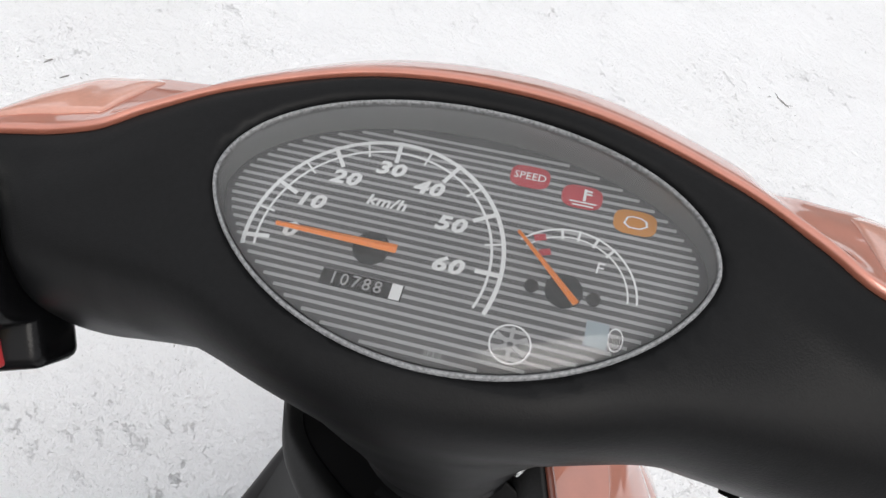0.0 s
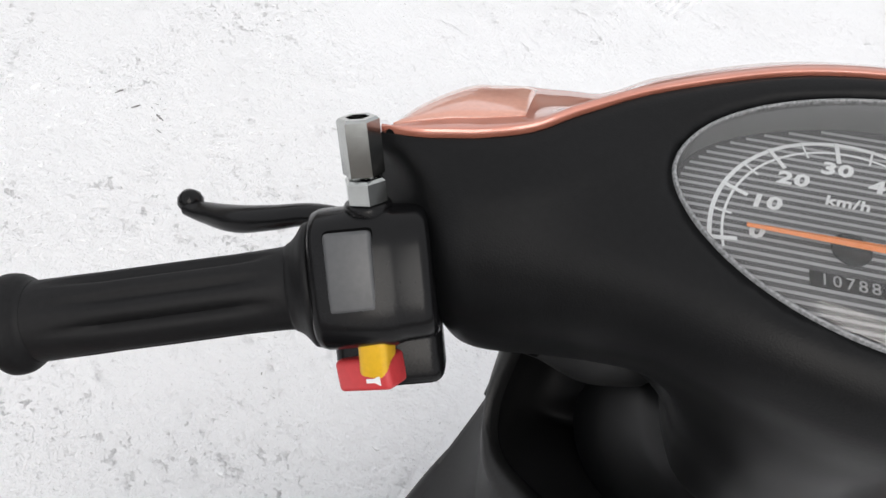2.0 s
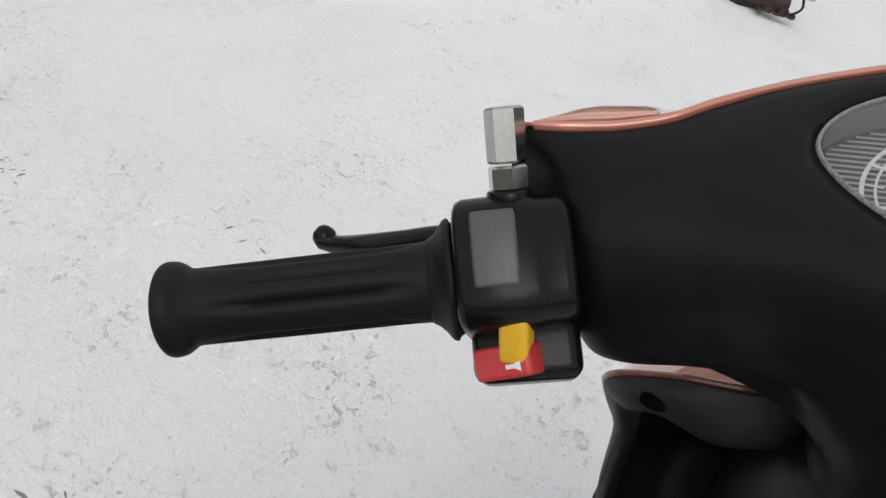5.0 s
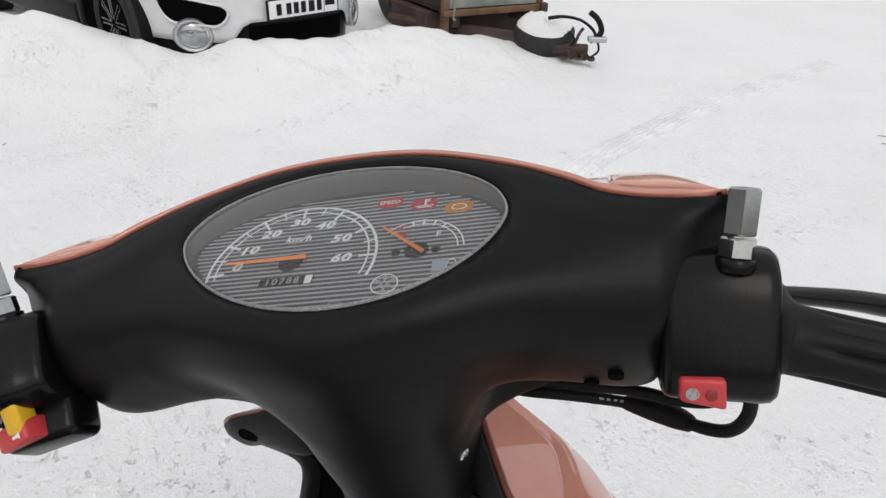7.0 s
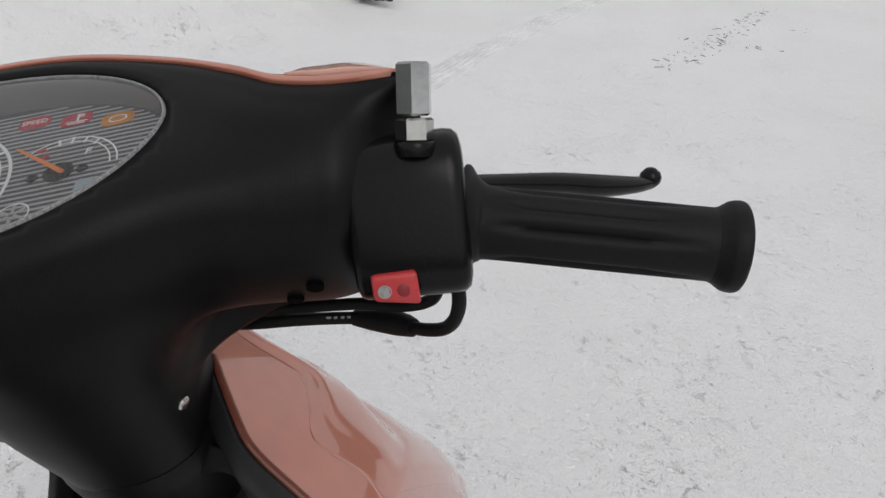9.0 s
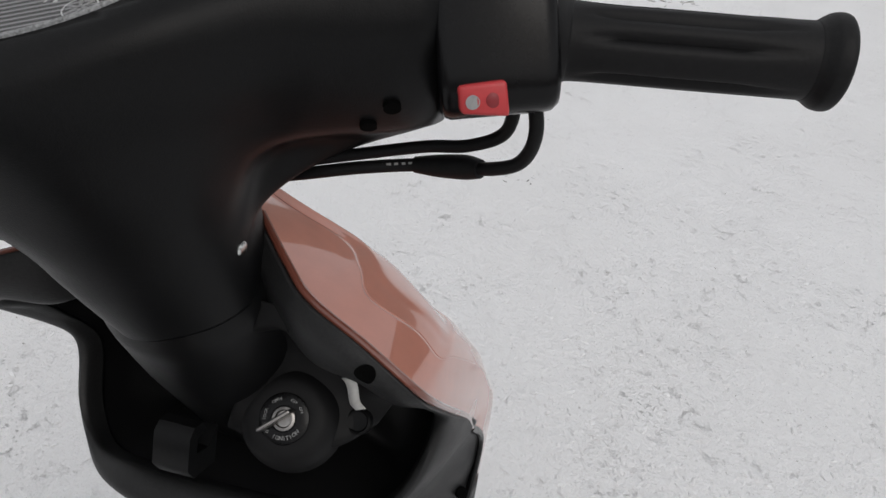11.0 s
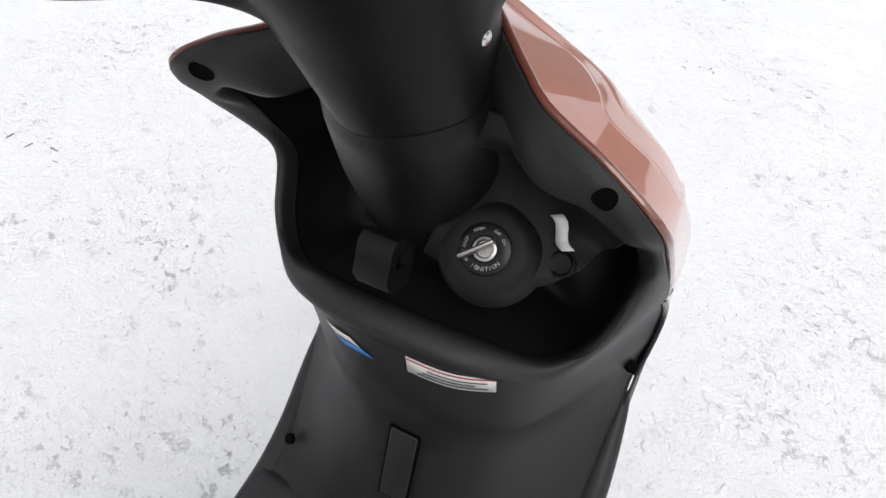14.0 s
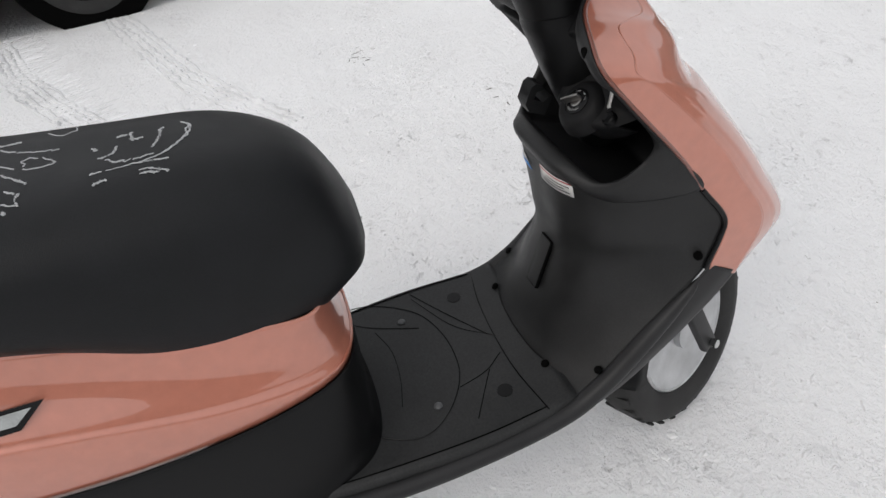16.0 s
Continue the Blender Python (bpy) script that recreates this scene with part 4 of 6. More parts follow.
part("lock_collar", lathe([(0.0075, 0.0008), (0.0075, 0.0022), (0.0058, 0.0026), (0.005, 0.001)], KEYHOLE, 28), OLDSTEEL, ignition)
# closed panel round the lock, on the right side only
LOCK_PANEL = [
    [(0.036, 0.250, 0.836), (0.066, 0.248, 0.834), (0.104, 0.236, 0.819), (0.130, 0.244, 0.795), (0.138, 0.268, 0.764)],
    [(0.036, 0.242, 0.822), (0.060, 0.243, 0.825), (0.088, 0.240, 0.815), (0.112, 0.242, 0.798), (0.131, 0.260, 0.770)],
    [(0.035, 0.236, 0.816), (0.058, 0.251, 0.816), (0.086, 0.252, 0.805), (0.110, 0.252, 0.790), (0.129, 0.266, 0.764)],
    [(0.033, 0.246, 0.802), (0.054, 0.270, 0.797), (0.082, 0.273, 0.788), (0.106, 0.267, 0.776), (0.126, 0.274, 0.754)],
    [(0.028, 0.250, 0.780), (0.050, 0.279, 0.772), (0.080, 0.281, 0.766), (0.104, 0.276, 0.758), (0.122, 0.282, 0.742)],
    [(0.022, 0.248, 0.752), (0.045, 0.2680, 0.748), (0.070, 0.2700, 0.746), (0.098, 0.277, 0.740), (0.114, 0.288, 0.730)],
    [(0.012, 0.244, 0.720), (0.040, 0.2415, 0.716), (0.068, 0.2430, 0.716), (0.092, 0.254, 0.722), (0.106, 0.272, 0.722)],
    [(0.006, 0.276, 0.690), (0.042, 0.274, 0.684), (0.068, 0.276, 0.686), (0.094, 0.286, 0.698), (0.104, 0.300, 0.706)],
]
# same plastic as its surroundings, coloured with the pocket's shade
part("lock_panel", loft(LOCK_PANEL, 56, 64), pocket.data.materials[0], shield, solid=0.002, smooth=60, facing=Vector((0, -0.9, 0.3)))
# bag hook
hook_at = frame_from((-0.001, 0.211, 0.729), (1, 0, 0), (0, 0.45, 0.9))
hook_side = frame_from(hook_at @ Vector((0.013, 0, -0.020)), hook_at.to_3x3() @ Vector((0, 0, 1)), hook_at.to_3x3() @ Vector((0, 1, 0)))
HOOK = [(0, -0.018), (0.030, -0.018), (0.041, -0.007), (0.042, 0.020), (0.036, 0.027), (0.024, 0.027), (0.019, 0.020), (0.030, 0.015), (0.030, 0.003), (0.012, 0.001), (0.005, 0.012), (0, 0.014)]
part("bag_hook", plate([(0.78 * a - 0.002, 0.80 * b + 0.002) for a, b in HOOK], hook_side @ Matrix.Translation((0, 0, 0.001)), 0.024), BLACK, scooter, "black plastic bag hook", smooth=45)
# small flap and white tag beside the lock
part("paper_tag", sheet([[Vector((0.0815 + 0.0017 * k + 0.0012 * math.sin(k * 0.8) + w * 0.72, 0.2740 - 0.0014 * k, 0.7580 - 0.00195 * k + w * 0.40)) + Vector((0, 0, 0.002 * math.sin(k * 0.9))) for w in (0, 0.010)] for k in range(9)]), TAGWHITE, scooter, "small white paper tag", solid=0.0004)
panel_ob = bpy.data.objects["lock_panel"]
panel_tree = BVHTree.FromPolygons([v.co.copy() for v in panel_ob.data.vertices], [tuple(p.vertices) for p in panel_ob.data.polygons])
knob_at = panel_tree.ray_cast(Vector((0.0965, 0.0, 0.731)), Vector((0, 1, 0)))[0]
part("round_plug", lathe([(0.0085, -0.004), (0.0085, 0.0025), (0.0072, 0.0035), (0.0060, 0.0022), (0.0002, 0.0016)], frame_from(knob_at, (1, 0, 0.1), (0, 0.75, 0.66)), 24), BLACK, shield, "small round black plug")
ear_tree = BVHTree.FromPolygons([v.co.copy() for v in shield.data.vertices], [tuple(p.vertices) for p in shield.data.polygons])
# black discs lying on the ears, painted shade in place of cut recesses
for x, z in ((-0.118, 0.8205), (0.1185, 0.8250)):
    rings = []
    for r, sink in ((0.0001, 0.0003), (0.5, 0.0004), (0.86, 0.0005), (0.97, 0.0010), (1.0, 0.0002)):
        ring = []
        for k in range(24):
            dx, dz = (0.0070 if x < 0 else 0.0056) * r * math.cos(k * math.pi / 12), (0.0054 if x < 0 else 0.0044) * r * math.sin(k * math.pi / 12)
            probe = ear_tree.ray_cast(Vector((x + dx, -0.5, z + 0.004 + dz)), Vector((0, 1, 0)))
            if probe[0] is None:
                probe = ear_tree.find_nearest(Vector((x + dx, 0.22, z + 0.004 + dz)))
            away = probe[1] if probe[1].y < 0 else -probe[1]
            ring.append(probe[0] + away * (sink + 0.0030))
        rings.append(ring)
    part("screw_recess_shade", sheet(rings, True), DARK, shield, smooth=60)
for x, y, z in ((0.156, 0.364, 0.528), (-0.146, 0.352, 0.528), (0.155, 0.222, 0.375), (-0.138, 0.216, 0.379), (0.094, 0.169, 0.352), (-0.094, 0.169, 0.352)):
    at = frame_from((x, y, z), (1, 0.5 if x > 0 else -0.5, 0), (0, 0.75, 0.65))
    part("shield_clip", lathe([(0.0060, -0.002), (0.0056, 0.0020), (0.0042, 0.0030), (0.0002, 0.0024)], at, 20), DARK, shield)
# cover plate set into the shield
slot_at = frame_from((0.002, 0.2110, 0.4660), (1, 0, 0), (0, 0.36, 0.93))
part("cover_plate", block(slot_at, (0.027, 0.080, 0.006), 0.002), DUSTY, shield, "narrow rectangular cover plate")
part("plate_seam", block(slot_at @ Matrix.Translation((0, 0, -0.001)), (0.0300, 0.083, 0.0058), 0.001), DARK, shield)
# stickers under the pocket lip
def sticker(name, x0, x1, z0, z1, material, label, lift=0.0015, skew=0.0):
    n = 8
    rows = []
    for t, zz in ((0, z1), (1, z0)):
        rows.append([Vector((x0 + (x1 - x0) * k / n + skew * t, surface_y(x0 + (x1 - x0) * k / n + skew * t, zz) - lift, zz)) for k in range(n + 1)])
    return part(name, sheet(rows), material, scooter, label, solid=0.0002, smooth=80)


shield_tree = BVHTree.FromPolygons([v.co.copy() for v in shield.data.vertices], [tuple(p.vertices) for p in shield.data.polygons])


def surface_y(x, z):
    hit = shield_tree.ray_cast(Vector((x, -0.5, z)), Vector((0, 1, 0)))
    return hit[0].y if hit[0] is not None else 0.23


sticker("warning_sticker", 0.013, 0.077, 0.620, 0.642, TAGWHITE, "white warning sticker with red band and tiny print")
sticker("sticker_band", 0.013, 0.077, 0.6388, 0.6405, ICONRED, "red band of the warning sticker", 0.0022)
for k in range(3):
    sticker("sticker_print", 0.030 - 0.004 * k, 0.072 - 0.008 * (k % 2), 0.6330 - 0.0045 * k, 0.6344 - 0.0045 * k, GREY, "grey unreadable print on the sticker", 0.0022)
sticker("blue_sticker", -0.060, -0.036, 0.6200, 0.6300, TAGWHITE, "torn white and blue sticker", skew=0.010)
sticker("blue_patch", -0.052, -0.026, 0.6150, 0.6215, BLUE, "blue corner of the torn sticker", 0.0022, skew=0.010)

# copper front panel
RUST_LINE = shade("copper_seam", (0.17, 0.05, 0.032), 0.4, coat=1.0)
APRON = [
    [(0.010, 0.305, 0.878), (0.012, 0.326, 0.860), (0.008, 0.334, 0.852), (0, 0.336, 0.848)],
    [(0.033, 0.284, 0.871), (0.036, 0.320, 0.851), (0.028, 0.335, 0.842), (0, 0.340, 0.838)],
    [(0.060, 0.258, 0.860), (0.071, 0.318, 0.835), (0.062, 0.345, 0.815), (0, 0.362, 0.805)],
    [(0.079, 0.243, 0.853), (0.090, 0.292, 0.838), (0.078, 0.345, 0.810), (0, 0.374, 0.794)],
    [(0.098, 0.236, 0.847), (0.104, 0.268, 0.838), (0.094, 0.346, 0.798), (0, 0.384, 0.780)],
    [(0.128, 0.228, 0.833), (0.132, 0.270, 0.818), (0.112, 0.345, 0.780), (0, 0.397, 0.76)],
    [(0.144, 0.226, 0.820), (0.147, 0.266, 0.805), (0.120, 0.356, 0.758), (0, 0.408, 0.738)],
    [(0.153, 0.251, 0.782), (0.152, 0.294, 0.779), (0.120, 0.380, 0.735), (0, 0.430, 0.72)],
    [(0.159, 0.319, 0.694), (0.160, 0.362, 0.703), (0.120, 0.440, 0.660), (0, 0.485, 0.64)],
    [(0.160, 0.353, 0.640), (0.164, 0.404, 0.641), (0.120, 0.480, 0.600), (0, 0.530, 0.58)],
    [(0.166, 0.392, 0.582), (0.167, 0.447, 0.562), (0.118, 0.525, 0.515), (0, 0.570, 0.50)],
    [(0.164, 0.378, 0.505), (0.165, 0.420, 0.480), (0.100, 0.480, 0.440), (0, 0.520, 0.42)],
]
inner_band, outer_facet = [], []
for k, (b, c, m, f) in enumerate(APRON):
    b, c, m, f = Vector(b), Vector(c), Vector(m), Vector(f)
    m = c.lerp(m, 0.95 if k < 5 else 0.91)
    full = c.lerp(m, 0.5) + Vector((0.007, 0.0015, 0.0025))
    inner_band.append([b, b.lerp(c, 0.35), b.lerp(c, 0.7), c])
    outer_facet.append([c, c.lerp(full, 0.5) + Vector((0.001, 0, 0)), full, m + Vector((0.003, 0, 0.001)), m.lerp(f, 0.5) + Vector((0.008, 0.004, 0.002)), f])
apron = []
for s in (1, -1):
    for section, count in ((inner_band, 22), (outer_facet, 48)):
        apron.append(loft([[(s * p.x, p.y, p.z) for p in r] for r in section], count, 96))
part("front_panel", join(*apron), BRONZE, scooter, "glossy copper metallic front panel", solid=0.002, smooth=60, facing=Vector((0, 1, 0.2)))
# thin dark joint between shield and panel, and the grey edge below it
for s in (-1, 1):
    part("edge_moulding", tube([(s * (x + 0.002), y + 0.001, z) for x, y, z in OUT[3:]], 0.0023, 10, 60), RUST_LINE, shield)
    part("edge_moulding", tube([(s * x, y, z) for x, y, z in ((0.159, 0.354, 0.638), (0.164, 0.388, 0.587), (0.1645, 0.386, 0.555), (0.161, 0.374, 0.507))], 0.0036, 10, 40), GLOSSBLACK, shield)
    tuck = 0.0 if s > 0 else 0.013
    part("lower_edge", tube([(s * (x - tuck), y, z) for x, y, z in ((0.160, 0.366, 0.488), (0.161, 0.350, 0.470), (0.164, 0.300, 0.425), (0.167, 0.226, 0.358), (0.172, 0.15, 0.325), (0.178, 0.0, 0.318), (0.172, -0.14, 0.318), (0.155, -0.30, 0.335))], [0.003, 0.008, 0.013, 0.014, 0.014, 0.014, 0.014, 0.014], 14, 80), UNDER, scooter, "grey plastic lower edge trim")

for s in (-1, 1):
    TRIM = [
        [(0.1635, 0.380, 0.512), (0.1665, 0.402, 0.498), (0.1640, 0.424, 0.484)],
        [(0.1630, 0.345, 0.474), (0.1670, 0.368, 0.456), (0.1640, 0.386, 0.440)],
        [(0.1650, 0.290, 0.420), (0.1690, 0.310, 0.402), (0.1650, 0.324, 0.386)],
        [(0.1680, 0.226, 0.366), (0.1740, 0.236, 0.350), (0.1690, 0.244, 0.334)],
        [(0.1720, 0.150, 0.336), (0.1800, 0.152, 0.324), (0.1740, 0.154, 0.312)],
        [(0.1740, 0.060, 0.332), (0.1840, 0.060, 0.320), (0.1780, 0.060, 0.308)],
    ]
    tuck = 0.0 if s > 0 else 0.011
    part("side_trim", loft([[(s * (x - tuck), y, z) for x, y, z in r] for r in TRIM], 12, 50), UNDER, scooter, "grey plastic trim under the leg shield", solid=0.002, smooth=60)

# ---- floor ----
def floor_half(y):
    return 0.168 + 0.010 * math.exp(-(((y - 0.02) / 0.12) ** 2)) - 0.22 * max(0.0, -0.12 - y) ** 1.5


floor_rows = []
for k in range(41):
    y = 0.185 - 0.52 * k / 40
    w = floor_half(y)
    lift = 0.006 * max(0.0, (y - 0.13) / 0.055)
    row = [(-w + 0.008, y, 0.318), (-w + 0.008, y, 0.337), (-w + 0.014, y, 0.3435 + lift)] + [(-w + 0.014 + (2 * w - 0.020) * j / 24, y, 0.345 + lift) for j in range(1, 24)] + [(w - 0.006, y, 0.3435 + lift), (w, y, 0.337), (w, y, 0.318)]
    floor_rows.append([Vector(p) for p in row])
floor_rows.append([Vector((p.x, p.y, 0.30)) for p in floor_rows[-1]])
floorboard = part("floorboard", sheet(floor_rows), DUSTY, scooter, "black plastic floorboard with grooves and hatch", solid=0.004, smooth=50)


def groove(points, n=50, r=0.0011):
    return part("floor_groove", tube([(x, y, 0.3456) for x, y in points], r * 0.8, 6, n), GLOSSBLACK, floorboard)


groove([(-0.150, -0.115), (-0.162, -0.085), (-0.155, -0.040), (-0.125, 0.006), (-0.088, 0.037), (-0.03, 0.054), (0.028, 0.054), (0.069, 0.041), (0.108, 0.012), (0.131, -0.023), (0.128, -0.058), (0.099, -0.105)], 70, 0.0012)
groove([(-0.135, -0.09), (-0.101, -0.045), (-0.067, 0.022)], 24, 0.0009)
groove([(-0.151, 0.032), (-0.086, 0.068), (-0.005, 0.117)], 24)
groove([(-0.138, 0.031), (-0.047, 0.074), (0.001, 0.125)], 24, 0.0007)
groove([(0.039, 0.120), (0.063, 0.087), (0.075, 0.040)], 20, 0.0008)
groove([(0.062, 0.093), (0.096, 0.071), (0.137, 0.045)], 20, 0.0008)
groove([(-0.09, -0.046), (-0.041, -0.033), (0.015, -0.035), (0.072, -0.048)], 30, 0.0007)
groove([(-0.150, 0.146), (-0.08, 0.132), (0.0, 0.126), (0.08, 0.127), (0.165, 0.140)], 40, 0.0013)
for s in (-1, 1):
    part("floor_bolt", lathe([(0.0065, -0.001), (0.0062, 0.0018), (0.0045, 0.0032), (0.0002, 0.0036)], Matrix.Translation((s * 0.093, 0.0, 0.3455)), 18), GREY, floorboard)
    part("floor_plug", lathe([(0.012, -0.001), (0.0115, 0.0008), (0.0002, 0.0010)], Matrix.Translation((s * 0.108, 0.098, 0.3452)), 22), RUBBER, floorboard)
    part("floor_fold", tube([(s * (floor_half(y) - (0.012 if s > 0 else 0.020)), y, 0.3454) for y in (0.14, 0.05, -0.05, -0.15, -0.25)], 0.001, 8, 40), DARK, floorboard)

# ---- seat and rear body ----
SEAT = []
for y, z0, z1, w, power in ((-0.031, 0.616, 0.676, 0.030, 2.2), (-0.043, 0.590, 0.714, 0.060, 2.3), (-0.068, 0.582, 0.758, 0.092, 2.5), (-0.110, 0.570, 0.788, 0.114, 2.9), (-0.17, 0.562, 0.807, 0.130, 3.3), (-0.26, 0.594, 0.816, 0.140, 3.5), (-0.36, 0.660, 0.826, 0.144, 3.5), (-0.46, 0.690, 0.843, 0.142, 3.3), (-0.58, 0.680, 0.857, 0.132, 2.9), (-0.68, 0.70, 0.857, 0.10, 2.6), (-0.72, 0.72, 0.840, 0.05, 2.4)):
    zc, h = 0.5 * (z0 + z1), 0.5 * (z1 - z0)
    row = []
    for k in range(56):
        t = 2 * math.pi * k / 56
        c, s = math.cos(t), math.sin(t)
        row.append(Vector((w * abs(c) ** (2 / power) * (1 if c > 0 else -1) * (1.0 - 0.12 * max(0.0, s)), y, zc + h * abs(s) ** (2 / power) * (1 if s > 0 else -1))))
    SEAT.append(row)
cols = [curve_points([r[i] for r in SEAT], 70) for i in range(56)]
seat_mesh = sheet([[c[k] for c in cols] for k in range(70)], True)
seat_mesh.verts.ensure_lookup_table()
seat_mesh.faces.new([seat_mesh.verts[k] for k in range(56)])
seat_mesh.faces.new([seat_mesh.verts[len(seat_mesh.verts) - 1 - k] for k in range(56)])
seat = part("seat", seat_mesh, VINYL, scooter, "black vinyl saddle with chalk scribbles", smooth=60)
seat_tree = BVHTree.FromPolygons([v.co.copy() for v in seat.data.vertices], [tuple(p.vertices) for p in seat.data.polygons])


chalk_rng = random.Random(11)


def chalk(points, n=34):
    """A scribbled chalk line, made of short broken strokes on the vinyl."""
    path = []
    for p in curve_points([(x, y, 0) for x, y in points], n):
        px, py = p.x + chalk_rng.gauss(0, 0.0010), p.y + chalk_rng.gauss(0, 0.0010)
        hit = seat_tree.ray_cast(Vector((px, py, 1.2)), Vector((0, 0, -1)))
        if hit[0] is not None:
            path.append((px, py, hit[0].z + 0.0001))
    mark = bmesh.new()
    while len(path) > 3:
        k = chalk_rng.randint(4, 9)
        if len(path[:k]) > 2:
            piece = tube(path[:k], chalk_rng.uniform(0.0006, 0.0012), 5)
            mark = join(mark, piece)
        path = path[k - (0 if chalk_rng.random() < 0.35 else 1) :]
    part("chalk_mark", mark, CHALK, seat)


BODY = []
for y, wb in ((-0.078, 0.0), (-0.079, 0.030), (-0.082, 0.062), (-0.092, 0.098), (-0.118, 0.130), (-0.17, 0.150), (-0.25, 0.162), (-0.36, 0.168), (-0.48, 0.166), (-0.61, 0.150), (-0.74, 0.11)):
    back = max(0.0, min(1.0, (-y - 0.078) / 0.32))
    base = 0.512 + 0.10 * max(0.0, -y - 0.30) + 0.004 * (1 - back)
    top = 0.600 + 0.32 * max(0.0, -y - 0.12) if y > -0.45 else 0.706
    lean = 0.008 * (1 - back) ** 2
    crease = base + (0.24 + 0.30 * back) * (top - base)
    upper, ridge = (wb * (0.74 + 0.15 * (1 - back)), y - lean, top + 0.012), (wb * 0.965, y - 0.004, crease)
    hollow = tuple(0.5 * (p + q) for p, q in zip(upper, ridge))
    BODY.append([upper, (hollow[0] * 0.965, hollow[1] - 0.004, hollow[2]), (wb * 0.945, y - 0.006, crease + 0.008), ridge, (wb * 0.995, y, crease - 0.010), (wb, y, 0.5 * (crease + base)), (wb * 0.985, y, base)])
side_right = loft(BODY, 36, 80)
side_left = loft([[(-x, y, z) for x, y, z in r] for r in BODY], 36, 80)
part("rear_body", join(side_right, side_left), BRONZE, scooter, "glossy copper metallic rear body panels", solid=0.002, smooth=60)
SKIRT = []
for y, wb in ((-0.076, 0.0), (-0.077, 0.032), (-0.080, 0.065), (-0.090, 0.102), (-0.116, 0.134), (-0.168, 0.154), (-0.25, 0.166), (-0.36, 0.172), (-0.48, 0.170), (-0.61, 0.154), (-0.74, 0.112)):
    back = max(0.0, min(1.0, (-y - 0.078) / 0.32))
    base = 0.512 + 0.10 * max(0.0, -y - 0.30) + 0.004 * (1 - back)
    SKIRT.append([(wb * 0.985, y, base + 0.003), (wb, y, base - 0.006), (wb, y - 0.004, 0.5 * base + 0.17), (wb * 1.01, y - 0.006, 0.37), (wb * 1.04, y + 0.004, 0.335)])
part("lower_body", join(loft(SKIRT, 20, 70), loft([[(-x, y, z) for x, y, z in r] for r in SKIRT], 20, 70)), BLACK, scooter, "black plastic lower body", solid=0.003, smooth=60)
part("seat_catch", block(pose(0.012, -0.082, 0.566, 20, 0, 0), (0.012, 0.010, 0.020), 0.003), WHITE, scooter, "small pale seat catch")
rear_body = bpy.data.objects["rear_body"]
rear_tree = BVHTree.FromPolygons([v.co.copy() for v in rear_body.data.vertices], [tuple(p.vertices) for p in rear_body.data.polygons])
flank = rear_tree.ray_cast(Vector((0.5, -0.440, 0.640)), Vector((-1, 0, 0)))
flank_at = frame_from(flank[0], (0, 1, -0.06), flank[1].cross(Vector((0, 1, -0.06))) * (1 if flank[1].x > 0 else -1))
part("side_emblem", plate([(-0.06, -0.012), (0.022, -0.012), (0.050, 0.012), (-0.06, 0.012)], flank_at @ Matrix.Translation((0, 0, 0.0005)), 0.003), GLOSSBLACK, scooter, "black and silver badge", smooth=30)
part("badge_stripe", plate([(-0.06, -0.006), (0.020, -0.006), (0.038, 0.008), (-0.06, 0.008)], flank_at @ Matrix.Translation((0, 0, 0.0038)), 0.0008), CHROME, bpy.data.objects["side_emblem"])

# ---- front wheel, fork and mudguard ----
HUB = Vector((-0.032, 0.452, 0.219))
wheel_at = Matrix.Translation(HUB) @ Matrix.Rotation(radians(90), 4, "Y") @ Matrix.Scale(0.90, 4)
tyre_prof = [(0.128, -0.030), (0.140, -0.040), (0.165, -0.046), (0.185, -0.043), (0.195, -0.030), (0.1985, -0.012), (0.199, 0.0), (0.1985, 0.012), (0.195, 0.030), (0.185, 0.043), (0.165, 0.046), (0.140, 0.040), (0.128, 0.030), (0.128, -0.030)]
wheel = on_bar("front_wheel", lathe([(0.020, -0.045), (0.035, -0.045), (0.040, -0.02), (0.040, 0.02), (0.035, 0.045), (0.020, 0.045)], wheel_at, 32), SILVER, scooter, "front wheel with silver rim")
tyre = on_bar("tyre", lathe(tyre_prof, wheel_at, 72), TYRE, wheel, "black tyre with snow in the tread", smooth=60)
RIM = [(0.131, 0.034), (0.1275, 0.0365), (0.1245, 0.0345), (0.1225, 0.0290), (0.1175, 0.0270), (0.1150, 0.0285), (0.1120, 0.0265), (0.1090, 0.0200), (0.1030, 0.0180), (0.1000, 0.0195), (0.0965, 0.0180), (0.0930, 0.0130)]
on_bar("rim", lathe(RIM + [(r, -h) for r, h in reversed(RIM)] + RIM[:1], wheel_at, 96), SILVER, wheel, "silver painted rim with pressed ridges", smooth=40)
# slightly raised dark rings paint the shade between the rim's ridges
for r, h in ((0.1205, 0.0284), (0.1060, 0.0196), (0.0940, 0.0150)):
    on_bar("rim_shade_ring", lathe([(r - 0.0018, h - 0.001), (r - 0.0016, h + 0.0004), (r + 0.0016, h + 0.0006), (r + 0.0018, h - 0.001)], wheel_at, 72), UNDER, wheel)
DRUM = [(0.0935, 0.0115), (0.0800, 0.0060), (0.0600, 0.0070), (0.0450, 0.0140), (0.030, 0.0160)]
on_bar("brake_drum", lathe(DRUM + [(r, -h) for r, h in reversed(DRUM)], wheel_at, 64), shade("grey_drum", (0.16, 0.16, 0.165), 0.5, metal=0.6, grain=0.1, stains=0.3), wheel, "grey brake drum inside the rim", smooth=40)
